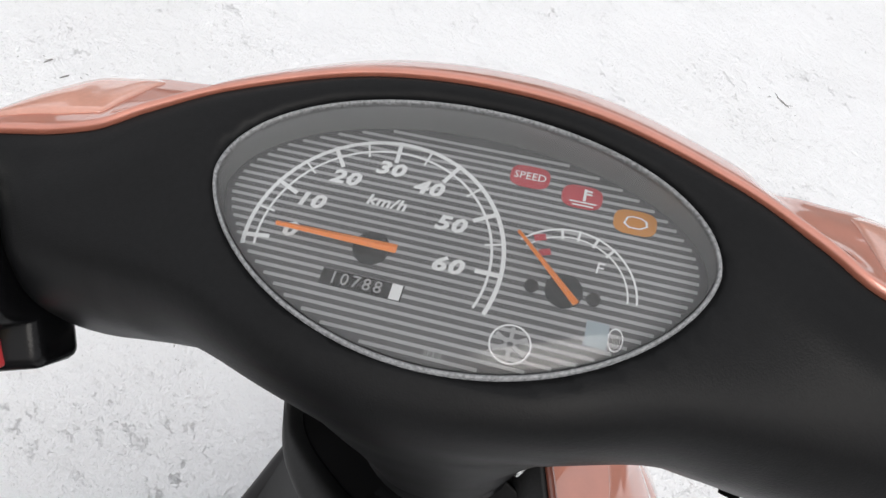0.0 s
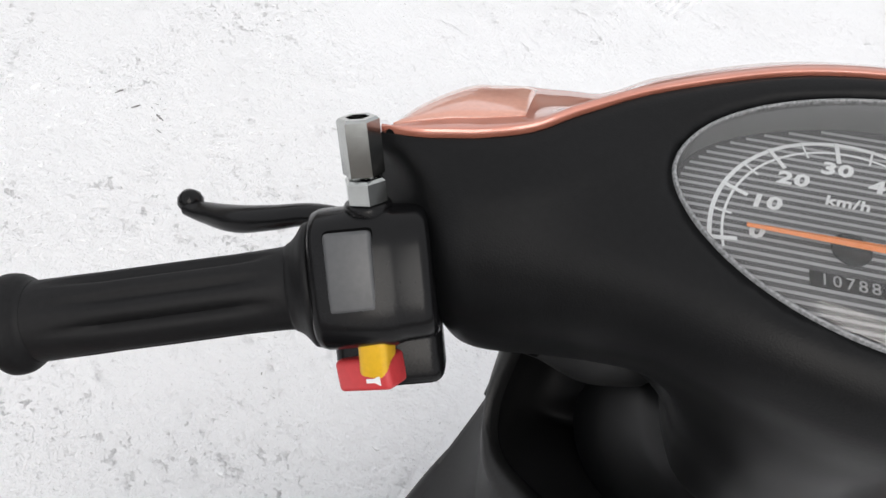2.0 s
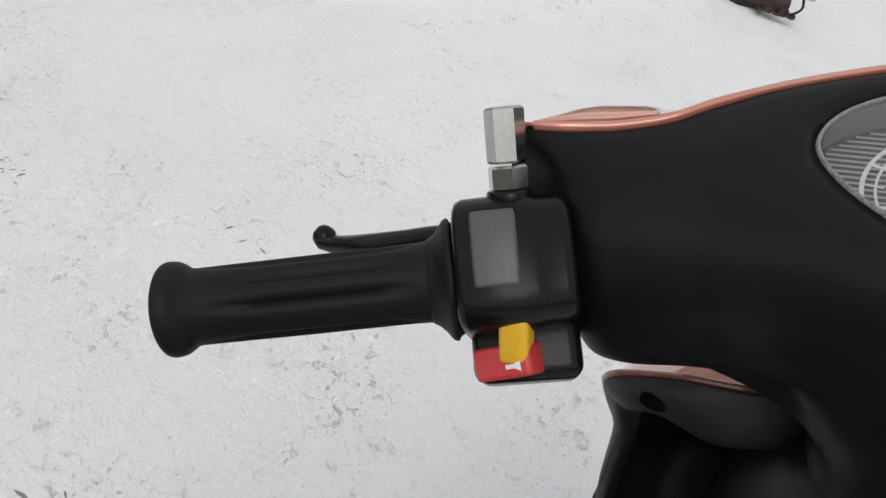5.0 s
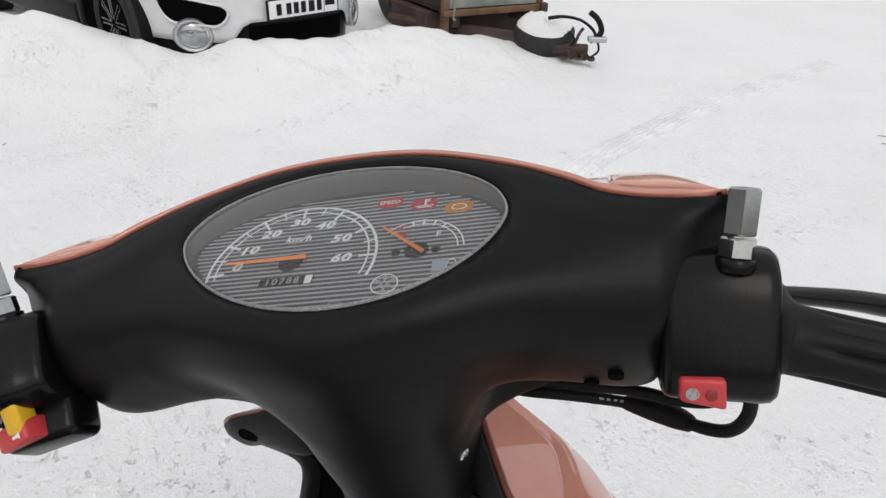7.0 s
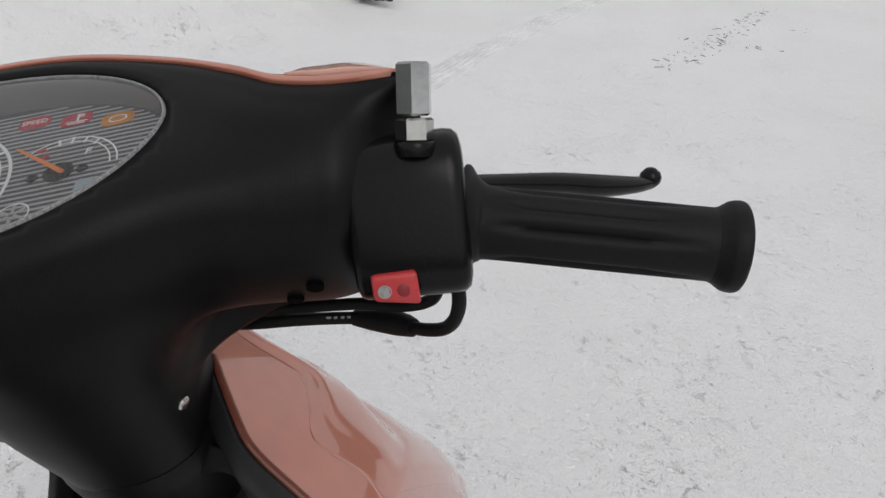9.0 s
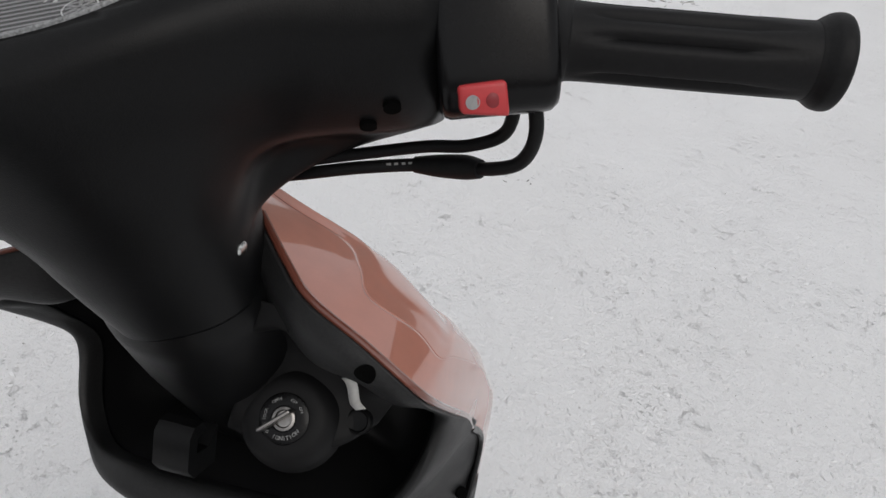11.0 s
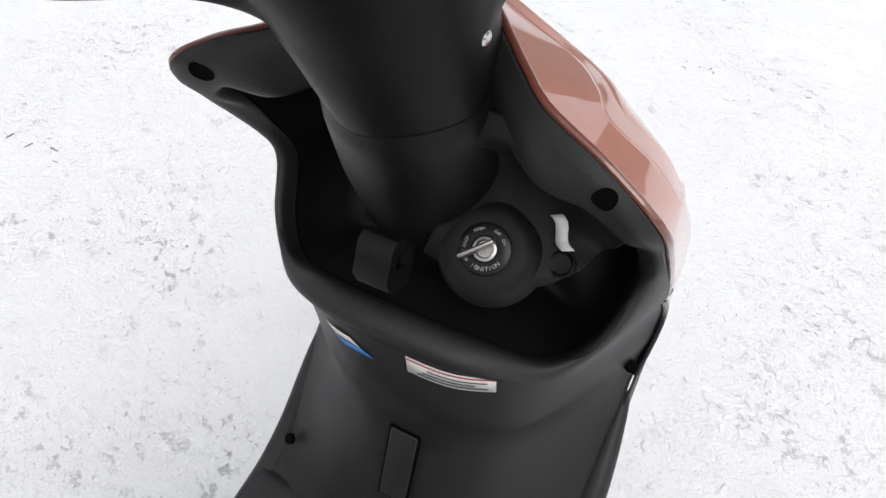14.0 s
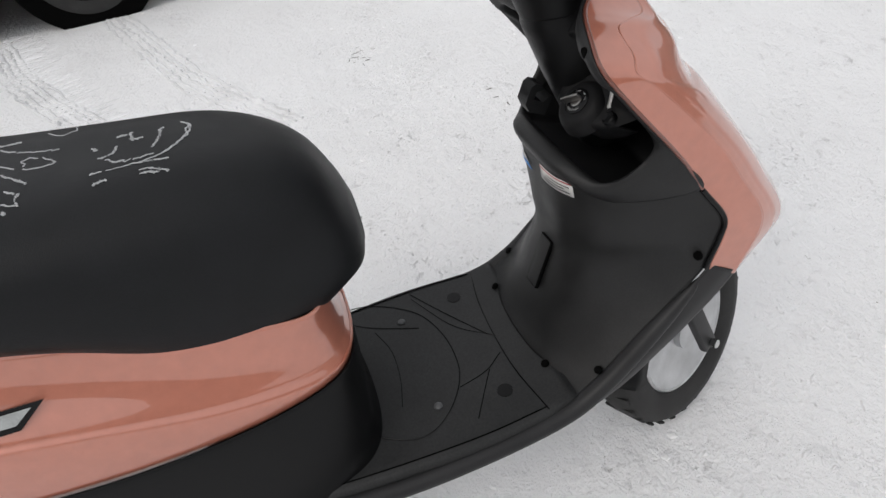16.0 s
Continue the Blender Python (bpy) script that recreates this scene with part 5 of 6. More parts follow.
on_bar("rim_slot", block(wheel_at @ Matrix.Rotation(2.2, 4, "Z") @ Matrix.Translation((0.078, 0, 0.0112)), (0.012, 0.030, 0.002), 0.0008), UNDER, wheel)
for k in range(60):
    m = wheel_at @ Matrix.Rotation(2 * math.pi / 60 * k, 4, "Z")
    on_bar("tread_block", block(m @ Matrix.Translation((0.1965, 0, 0.022 * (1 if k % 2 else -1))) @ Matrix.Rotation(0.2 if k % 2 else -0.2, 4, "X"), (0.005, 0.014, 0.030), 0.001, 1), TYRE, tyre)
snow_rng = random.Random(4)
flecks = bmesh.new()
for k in range(46):
    a, h = snow_rng.gauss(2.75, 0.30), snow_rng.uniform(-0.036, 0.040)
    r = 0.1996 - 0.006 * (abs(h) / 0.04) ** 3
    at = wheel_at @ Matrix.Rotation(a, 4, "Z") @ Matrix.Translation((r, 0, h))
    flecks = join(flecks, block(at, (0.002, snow_rng.uniform(0.002, 0.010), snow_rng.uniform(0.002, 0.012)), 0.0006, 1))
on_bar("snow_fleck", flecks, SNOW, tyre, "snow caught in the tread")
for s in (-1, 1):
    x = s * 0.070 - 0.028
    on_bar("fork_leg", join(tube([(x, 0.335, 0.50), (x, 0.385, 0.36)], [0.015, 0.015], 16), block(pose(x, 0.420, 0.283, 22, 0, 0), (0.014, 0.034, 0.170), 0.004)), UNDER, scooter, "dark grey fork leg")
    on_bar("axle_nut", hexagon(0.014, 0.0, 0.012, Matrix.Translation((s * 0.077 - 0.028, 0.450, 0.214)) @ Matrix.Rotation(radians(90 * s), 4, "Y")), CHROME, scooter)
guard_rows = []
for k in range(25):
    a = radians(70 + 95 * k / 24)
    guard_rows.append([Vector((w, HUB.y + r * math.cos(a) * 1.0, HUB.z + r * math.sin(a))) for w, r in ((-0.058, 0.205), (-0.056, 0.228), (-0.035, 0.240), (0, 0.244), (0.035, 0.240), (0.056, 0.228), (0.058, 0.205))])
on_bar("front_mudguard", sheet(guard_rows), BLACK, scooter, "black front mudguard", solid=0.002, smooth=60)
on_bar("steering_stem", tube([(0, 0.44, 0.45), (0, 0.36, 0.62), (0, 0.27, 0.82)], 0.022, 16), BLACK, scooter)
# rear wheel and stand, under the body
rear_at = Matrix.Translation((0, -0.60, 0.199)) @ Matrix.Rotation(radians(90), 4, "Y")
rear = part("rear_wheel", lathe([(0.020, -0.045), (0.12, -0.03), (0.12, 0.03), (0.020, 0.045)], rear_at, 32), SILVER, scooter)
part("tyre", lathe(tyre_prof, rear_at, 60), TYRE, rear)
part("centre_stand", join(tube([(-0.11, -0.22, 0.0), (-0.08, -0.16, 0.25)], 0.011, 12), tube([(0.11, -0.22, 0.0), (0.08, -0.16, 0.25)], 0.011, 12), tube([(-0.10, -0.20, 0.08), (0.10, -0.20, 0.08)], 0.009, 12)), GLOSSBLACK, scooter, "black steel centre stand")
part("engine_case", block(pose(0, -0.40, 0.30), (0.20, 0.36, 0.20), 0.03), UNDER, scooter, "grey engine case")
# chalk scribbles
chalk([(-0.2317, -0.432), (-0.2276, -0.4001), (-0.0681, -0.3212), (-0.0635, -0.3008), (-0.0804, -0.299), (-0.2428, -0.3504), (-0.2439, -0.3664), (-0.2339, -0.3765), (-0.0739, -0.3252)])
chalk([(-0.0509, -0.3694), (-0.0524, -0.3591), (-0.0555, -0.349)])
chalk([(-0.0455, -0.3709), (-0.0321, -0.353), (-0.0255, -0.3362), (-0.0193, -0.3084)])
chalk([(-0.0042, -0.3615), (0.0114, -0.3391), (0.0131, -0.3186), (0.0092, -0.3087), (0.0006, -0.3148), (-0.0092, -0.3279), (-0.0105, -0.3369), (-0.0033, -0.34), (0.0092, -0.3359)])
chalk([(0.0134, -0.3588), (0.0293, -0.3442), (0.0431, -0.3304)])
chalk([(0.0505, -0.3513), (0.0582, -0.3372), (0.0667, -0.3395), (0.0746, -0.3364), (0.0727, -0.3449), (0.0658, -0.3522)])
chalk([(0.0806, -0.3493), (0.0826, -0.3474), (0.0838, -0.3466)])
chalk([(-0.0296, -0.186), (-0.0178, -0.1776), (-0.0044, -0.1788), (0.0146, -0.1885), (0.0297, -0.2018), (0.039, -0.2156), (0.0444, -0.2343), (0.0457, -0.2525), (0.0479, -0.2679), (0.0491, -0.2729)])
chalk([(-0.0224, -0.1804), (0.0048, -0.1837), (0.025, -0.1961), (0.0344, -0.2074)])
chalk([(0.0241, -0.2607), (0.0345, -0.2499), (0.035, -0.2341), (0.031, -0.2164)])
chalk([(0.0211, -0.2677), (0.0141, -0.2558), (-0.0003, -0.251)])
chalk([(-0.0207, -0.2518), (-0.0231, -0.2474), (-0.0219, -0.2423)])
chalk([(-0.0286, -0.238), (-0.0096, -0.2364), (-0.009, -0.2263)])
chalk([(-0.0242, -0.2065), (-0.0057, -0.2095), (0.0191, -0.2163)])
chalk([(0.0442, -0.2291), (0.0451, -0.2132), (0.046, -0.2025)])
chalk([(0.0553, -0.2279), (0.0594, -0.2142), (0.0674, -0.2021)])
chalk([(0.0628, -0.2301), (0.0631, -0.2213), (0.0663, -0.2123)])
chalk([(0.0658, -0.2721), (0.064, -0.2655), (0.0618, -0.2614), (0.0647, -0.268)])
chalk([(-0.0044, -0.2745), (-0.0009, -0.2727), (0.0026, -0.2708)])


# ---- parked cars ----
def bent_sheet(fn, na, nb):
    return sheet([[Vector(fn(a / (na - 1), b / (nb - 1))) for a in range(na)] for b in range(nb)])


PALE = shade("pale_alloy", (0.62, 0.63, 0.64), 0.45, metal=0.2, grain=0.05, stains=0.15)


def car_wheel(car, x, y, s, steer=0.0):
    """A wheel whose outer face looks along s * y."""
    at = Matrix.Translation((x, y, 0.31)) @ Matrix.Rotation(radians(steer), 4, "Z") @ Matrix.Rotation(radians(-90 * s), 4, "X")
    w = part("wheel", lathe([(0.155, 0.098), (0.168, 0.104), (0.173, 0.098), (0.170, -0.09), (0.05, -0.09)], at, 48), SILVER, car)
    tread = part("tyre", lathe([(0.168, -0.095), (0.22, -0.108), (0.29, -0.100), (0.306, -0.080), (0.310, 0.0), (0.306, 0.080), (0.29, 0.100), (0.22, 0.112), (0.168, 0.098)], at, 64), TYRE, w, smooth=60)
    for k in range(44):
        m = at @ Matrix.Rotation(2 * math.pi / 44 * k, 4, "Z")
        for side in (-1, 1):
            part("tread_block", block(m @ Matrix.Rotation(0.07 * side, 4, "Z") @ Matrix.Translation((0.3085, 0, 0.066 * side)), (0.010, 0.026, 0.050), 0.003, 1), TYRE, tread)
    for k in range(8):
        for fork in (-0.13, 0.13):
            m = at @ Matrix.Rotation(2 * math.pi / 8 * k + fork, 4, "Z") @ Matrix.Translation((0.095, 0, 0.094)) @ Matrix.Rotation(-fork * 0.9, 4, "Z")
            part("spoke", block(m, (0.145, 0.017, 0.022), 0.004), PALE, w)
    part("hub_cap", lathe([(0.040, 0.080), (0.038, 0.096), (0.030, 0.100), (0.001, 0.101)], at, 24), SILVER, w)
    part("hub_well", lathe([(0.166, 0.070), (0.02, 0.068)], at, 32), DARK, w)


NOSE_LINE = [(0.055, 0), (0.045, 0.18), (0.0, 0.37), (-0.09, 0.49), (-0.20, 0.59), (-0.33, 0.69), (-0.47, 0.775)]
NOSE_FINE = curve_points([(x, y, 0) for x, y in NOSE_LINE], 121)


def nose_at(k, z, out=0.0):
    """A point of the bumper: k from -6 to 6 round its plan, at height z, moved out by a little."""
    p = NOSE_FINE[min(120, int(round(abs(k) * 20)))]
    b = (z - 0.15) / 0.70
    belly = 0.035 * math.sin(math.pi * max(0.0, min(1.0, b * 1.1))) - 0.12 * max(0.0, b - 0.72)
    return (p.x + belly + out, (p.y + out * 0.6) * (1 if k >= 0 else -1), z)


def nose_patch(k0, k1, low, high, nk, nz, out=0.0):
    rows = []
    for j in range(nz):
        row = []
        for i in range(nk):
            k = k0 + (k1 - k0) * i / (nk - 1)
            a, b = np.interp(abs(k), *low), np.interp(abs(k), *high)
            row.append(Vector(nose_at(k, a + (b - a) * j / (nz - 1), out)))
        rows.append(row)
    return sheet(rows)


def make_car(label, m, body, with_plate):
    """A compact crossover; its front bumper stands at x = 0 and it runs back along -x."""
    car = thing("car", label, "car", m)
    hem = ((0, 1.8, 2.1, 2.5, 4.0, 5.6, 6.0), (0.395, 0.395, 0.37, 0.285, 0.280, 0.300, 0.33))
    part("bumper", nose_patch(-6, 6, hem, ((0, 6), (0.84, 0.84)), 121, 16), body, car, solid=0.012, smooth=60)
    part("cladding", nose_patch(-6, 6, ((0, 6), (0.15, 0.15)), ((0, 6), (0.42, 0.42)), 97, 8, -0.022), BLACK, car, "black plastic cladding under the bumper", solid=0.006, smooth=60)
    part("lower_grille", nose_patch(-1.9, 1.9, ((0, 6), (0.24, 0.24)), ((0, 6), (0.37, 0.37)), 31, 4, -0.016), DARK, car, "black lower grille")

    def half_width(x):
        return float(np.interp(-x, (-0.1, 0.0, 0.09, 0.20, 0.33, 0.47, 0.80), (0.20, 0.37, 0.49, 0.59, 0.69, 0.765, 0.80)))

    def side_low(x):
        for axle in (-0.80, -3.40):
            if abs(x - axle) < 0.36:
                return 0.31 + math.sqrt(0.36**2 - (x - axle) ** 2)
        return 0.80 if x > -0.47 else 0.30

    def shell(a, b):
        t = a * 2 - 1
        run = -0.06 - 4.0 * b
        y = half_width(run) * math.copysign(abs(t) ** 0.8, t)
        roof = 0.84 + 0.10 * min(1.0, b * 5) + (0.62 * math.sin(math.pi * min(1.0, max(0.0, (b - 0.24) / 0.72))) ** 0.5 if b > 0.24 else 0.0)
        edge = max(0.0, abs(t) - 0.72) / 0.28
        low = side_low(run)
        return (run, y * (1 - 0.10 * max(0.0, roof - 0.95)), low + (roof - low) * (1 - edge**2.5))

    part("body_shell", bent_sheet(shell, 41, 140), body, car, solid=0.004, smooth=60)
    part("sill", block(Matrix.Translation((-2.12, 0, 0.28)), (1.70, 1.60, 0.20), 0.04), BLACK, car)
    intake_low = ((2.6, 2.8, 3.1, 4.7, 5.05, 5.25), (0.440, 0.395, 0.375, 0.392, 0.435, 0.530))
    intake_high = ((2.6, 2.8, 5.1, 5.25), (0.465, 0.492, 0.550, 0.540))
    for s in (-1, 1):
        intake = part("side_intake", nose_patch(2.6 * s, 5.25 * s, intake_low, intake_high, 40, 5, 0.010), DARK, car, "dark side intake", solid=0.004)
        round_it = [nose_at(k * s, float(np.interp(k, *intake_low)), 0.010) for k in np.linspace(2.6, 5.25, 24)] + [nose_at(k * s, float(np.interp(k, *intake_high)), 0.010) for k in np.linspace(5.25, 2.6, 24)]
        part("intake_rim", tube([*round_it, round_it[0]], 0.008, 8), body, intake)
        spot = Vector(nose_at(4.0 * s, 0.325, 0.010))
        fog_at = frame_from(spot, (-0.59 * s, 0.81, 0) if s > 0 else (0.59, 0.81, 0), (0, 0, 1))
        wide = fog_at @ Matrix.Diagonal((1.18, 1, 1, 1))
        lamp = part("fog_lamp", lathe([(0.096, -0.03), (0.096, 0.012), (0.088, 0.024), (0.076, 0.020), (0.068, 0.0)], wide, 36), SILVER, car, "round fog lamp in a pale ring")
        part("lamp_glass", lathe([(0.070, 0.004), (0.058, 0.014), (0.03, 0.020), (0.001, 0.022)], wide, 28), shade("lamp_lens", (0.42, 0.43, 0.44), 0.12, metal=0.6, grain=0.1, stains=0.3), lamp)
        part("lamp_bulb", lathe([(0.024, 0.016), (0.018, 0.026), (0.001, 0.030)], fog_at @ Matrix.Translation((-0.015, 0.01, 0)), 16), CHROME, lamp)
        part("headlamp", block(pose(-0.20, 0.56 * s, 0.74, 0, -15, -36 * s), (0.05, 0.30, 0.12), 0.02), SILVER, car)
        for axle in (-0.80, -3.40):
            car_wheel(car, axle, 0.665 * s if axle > -2 else 0.68 * s, s)
            band = []
            for k in range(33):
                a = radians(-12 + 204 * k / 32)
                band.append([Vector((axle + r * math.cos(a), y * s, 0.31 + r * math.sin(a))) for r, y in ((0.345, 0.72), (0.345, 0.800), (0.36, 0.812), (0.425, 0.806), (0.43, 0.78), (0.42, 0.72))])
            part("wheel_arch", sheet(band), BLACK, car, "black plastic wheel arch", smooth=50)
        part("arch_liner", lathe([(0.36, -0.20), (0.36, 0.0)], Matrix.Translation((-0.80, 0.77 * s, 0.31)) @ Matrix.Rotation(radians(-90 * s), 4, "X"), 32), DARK, car)
    if with_plate:
        at = Matrix(((0, 0, 1, 0.098), (1, 0, 0, 0), (0, 1, 0, 0.455), (0, 0, 0, 1)))
        plate_ob = part("number_plate", block(at, (0.53, 0.122, 0.012), 0.004), GLOSSBLACK, car, "white number plate with black frame")
        part("plate_face", block(at @ Matrix.Translation((0, 0.004, 0.004)), (0.505, 0.100, 0.010), 0.002), WHITE, plate_ob)
        for u, w in ((-0.185, 0.036), (-0.115, 0.036), (-0.062, 0.036), (-0.009, 0.036), (0.052, 0.044), (0.110, 0.036)):
            part("plate_bar", block(at @ Matrix.Translation((u, 0.002, 0.0092)), (w, 0.064, 0.002), 0), GLOSSBLACK, plate_ob)
        part("plate_bar", block(at @ Matrix.Translation((0.192, 0.014, 0.0092)), (0.075, 0.042, 0.002), 0), GLOSSBLACK, plate_ob)
        part("plate_bar", block(at @ Matrix.Translation((0.148, 0.004, 0.0092)), (0.003, 0.095, 0.002), 0), GLOSSBLACK, plate_ob)

    def drift(a, b):
        p = shell(0.16 + 0.68 * a, 0.005 + 0.16 * b)
        q = Vector((a * 5, b * 4, 1.7))
        h = 0.015 + 0.022 * noise.noise(q) if 0.04 < a < 0.96 and 0.04 < b < 0.96 else -0.01
        return (p[0], p[1], p[2] + h)

    part("snow_cap", bent_sheet(drift, 41, 30), SNOW, car, "thin snow lying on the bonnet", smooth=80)
    return car


lateral = Vector((0.196, 0.98, 0)).normalized()
ahead = Vector((lateral.y, -lateral.x, 0))
make_car("white crossover car standing behind a snow bank", Matrix(((ahead.x, lateral.x, 0, -2.80), (ahead.y, lateral.y, 0, 3.18), (0, 0, 1, -0.03), (0, 0, 0, 1))), CARPAINT, True)
make_car("grey crossover car parked on the snow", Matrix(((0, -1, 0, -3.91), (1, 0, 0, 0.05), (0, 0, 1, -0.005), (0, 0, 0, 1))), shade("grey_car_paint", (0.16, 0.165, 0.17), 0.35, metal=0.4, coat=1.0), False)

# ---- old trailer with a spare tyre on its drawbar ----
RUST = shade("rusty_steel", (0.16, 0.085, 0.05), 0.8, grain=0.3, scale=25, stains=0.5)
FADED = shade("faded_green_board", (0.27, 0.30, 0.27), 0.75, grain=0.15, scale=20, stains=0.35)
TA, TB = Vector((-2.37, 4.27, 0)), Vector((-1.96, 4.99, 0))
tr = (TB - TA).normalized()
tb = Vector((-tr.y, tr.x, 0))
TRAIL = Matrix(((tr.x, tb.x, 0, TA.x), (tr.y, tb.y, 0, TA.y), (0, 0, 1, 0), (0, 0, 0, 1)))
trailer = thing("box_trailer", "rusty box trailer with faded green boards", "trailer", TRAIL)
L = (TB - TA).length
BROWN = shade("dark_brown_steel", (0.050, 0.032, 0.026), 0.75, grain=0.3, scale=20, stains=0.5)
for k in range(3):
    part("board", block(Matrix.Translation((L / 2, 0.0, 0.372 + 0.15 * k)), (L - 0.06, 0.025, 0.142), 0.004), FADED if k != 1 else RUST, trailer)
    # left side boards take the dark brown, which includes the shade on that side
    part("board", block(Matrix.Translation((0.0, 0.75, 0.372 + 0.15 * k)), (0.025, 1.44, 0.142), 0.004), BROWN, trailer)
    part("board", block(Matrix.Translation((L, 0.75, 0.372 + 0.15 * k)), (0.025, 1.44, 0.142), 0.004), FADED, trailer)
part("board", block(Matrix.Translation((L / 2, 1.5, 0.52)), (L - 0.06, 0.025, 0.44), 0.004), FADED, trailer)
part("bed", block(Matrix.Translation((L / 2, 0.75, 0.285)), (L, 1.5, 0.03), 0.004), BROWN, trailer)
for x, y in ((0, 0), (L, 0), (0, 1.5), (L, 1.5)):
    part("corner_post", block(Matrix.Translation((x, y, 0.49 if (x, y) != (0, 0) else 0.47)), (0.05, 0.05, 0.56 if (x, y) != (0, 0) else 0.66), 0.006), RUST, trailer)
part("bottom_rail", block(Matrix.Translation((L / 2, -0.02, 0.272)), (L + 0.06, 0.04, 0.045), 0.005), RUST, trailer)
part("rail_end", block(Matrix.Translation((L + 0.02, -0.03, 0.270)), (0.07, 0.06, 0.07), 0.012), BROWN, trailer)
part("latch", tube([(0.10, -0.03, 0.50), (0.07, -0.035, 0.36), (0.05, -0.035, 0.25), (0.065, -0.04, 0.225)], 0.008, 8, 24), FADED, trailer, "bent wire latch")
for x in (0.10, L - 0.10):
    part("frame_rail", block(Matrix.Translation((x, 0.75, 0.215)), (0.06, 1.5, 0.10), 0.008), BROWN, trailer)
# made-up dark block, put where the space under the bed is in shade
part("under_bed_fill", block(Matrix.Translation((L / 2, 0.50, 0.14)), (L + 0.10, 0.60, 0.22), 0.02), BROWN, trailer, "added dark block that fills the shade under the bed")
part("axle", tube([(-0.06, 0.85, 0.22), (L + 0.06, 0.85, 0.22)], 0.03, 12), BROWN, trailer)
for x in (0.02, L - 0.02):
    part("trailer_wheel", lathe([(0.02, -0.07), (0.24, -0.08), (0.28, -0.06), (0.285, 0.0), (0.28, 0.06), (0.24, 0.08), (0.02, 0.07)], Matrix.Translation((x + (0.12 if x < 0.3 else -0.12), 1.15, 0.24)) @ Matrix.Rotation(radians(90), 4, "Y") @ Matrix.Scale(0.82, 4), 36), TYRE, trailer)
for tail in ((-2.95, 4.42, 0.15), (-2.02, 4.92, 0.20)):
    part("drawbar", tube([TRAIL.inverted() @ Vector(p) for p in (tail, (-1.46, 4.50, 0.09))], 0.042, 8), BROWN, trailer)
part("cross_rail", block(TRAIL.inverted() @ pose(-2.30, 4.46, 0.13, 0, 0, 3), (1.10, 0.06, 0.09), 0.01), BROWN, trailer)
part("bed_snow", bent_sheet(lambda a, b: (0.03 + (L - 0.06) * a, 0.03 + 1.44 * b, 0.65 + 0.05 * noise.noise(Vector((a * 3, b * 4, 0.3)))), 20, 24), SNOW, trailer, "snow filling the trailer", smooth=80)
spare_at = Matrix.Translation((-1.72, 4.58, 0.155)) @ Matrix.Rotation(radians(8), 4, "Y") @ Matrix.Rotation(radians(10), 4, "X") @ Matrix.Scale(0.77, 4)
spare = thing("spare_tyre", "black tyre lying flat under a cap of snow", "tyre", spare_at)
part("tread", lathe([(0.16, -0.100), (0.24, -0.110), (0.275, -0.08), (0.283, 0.0), (0.275, 0.08), (0.24, 0.105), (0.16, 0.095), (0.15, 0.0), (0.16, -0.100)], Matrix.Identity(4), 44), TYRE, spare, smooth=60)
cap_rows = []
for r, h in ((0.262, 0.080), (0.258, 0.102), (0.23, 0.124), (0.17, 0.136), (0.09, 0.142), (0.001, 0.144)):
    cap_rows.append([Vector((r * math.cos(a) * (1 + 0.05 * noise.noise(Vector((math.cos(a), math.sin(a), 0.4)))), r * math.sin(a), h + 0.02 * noise.noise(Vector((2 * math.cos(a), 2 * math.sin(a), r * 6))))) for a in (2 * math.pi * k / 40 for k in range(40))])
part("snow_cap", sheet(cap_rows, True), SNOW, spare, smooth=80)
hitch = thing("tow_hitch", "rusty tow hitch with bent cables on the snow", "tow hitch", Matrix.Translation((-1.45, 4.50, 0.055)))
part("coupling", block(pose(-0.04, 0.0, 0.055, 8, 0, 20), (0.26, 0.08, 0.06), 0.012), BROWN, hitch)
part("coupling_head", block(pose(0.13, 0.07, 0.13, 0, 0, 30), (0.13, 0.06, 0.035), 0.008), SILVER, hitch)
part("jockey_post", tube([(-0.02, -0.02, 0.02), (0.02, 0.0, 0.16), (0.04, 0.02, 0.20)], 0.011, 10, 12), BROWN, hitch)
part("cable", tube([(-0.22, 0.02, 0.235), (-0.10, 0.0, 0.262), (0.02, 0.01, 0.250), (0.10, 0.05, 0.19), (0.12, 0.08, 0.12)], [0.014, 0.011, 0.010, 0.010, 0.010], 10, 30), RUBBER, hitch)
part("cable", tube([(0.05, 0.08, 0.30), (0.11, 0.10, 0.25), (0.14, 0.10, 0.17), (0.08, 0.06, 0.11)], 0.020, 10, 30), RUBBER, hitch)
part("cable", tube([(0.13, 0.08, 0.12), (0.15, 0.06, 0.05), (0.08, 0.0, 0.0), (0.0, -0.02, 0.02)], 0.008, 8, 24), RUBBER, hitch)
part("cable", tube([(-0.06, 0.0, 0.17), (0.0, -0.02, 0.12), (-0.06, -0.03, 0.05), (-0.12, -0.03, 0.03)], 0.008, 8, 24), RUBBER, hitch)
for k in range(5):
    part("chain_link", lathe([(0.018, -0.005), (0.028, -0.005), (0.028, 0.005), (0.018, 0.005), (0.018, -0.005)], pose(-0.04 + 0.042 * k, -0.05 + 0.012 * k, 0.012 + 0.01 * (k % 2), 90 if k % 2 else 20, 0, 30), 14), BROWN, hitch)


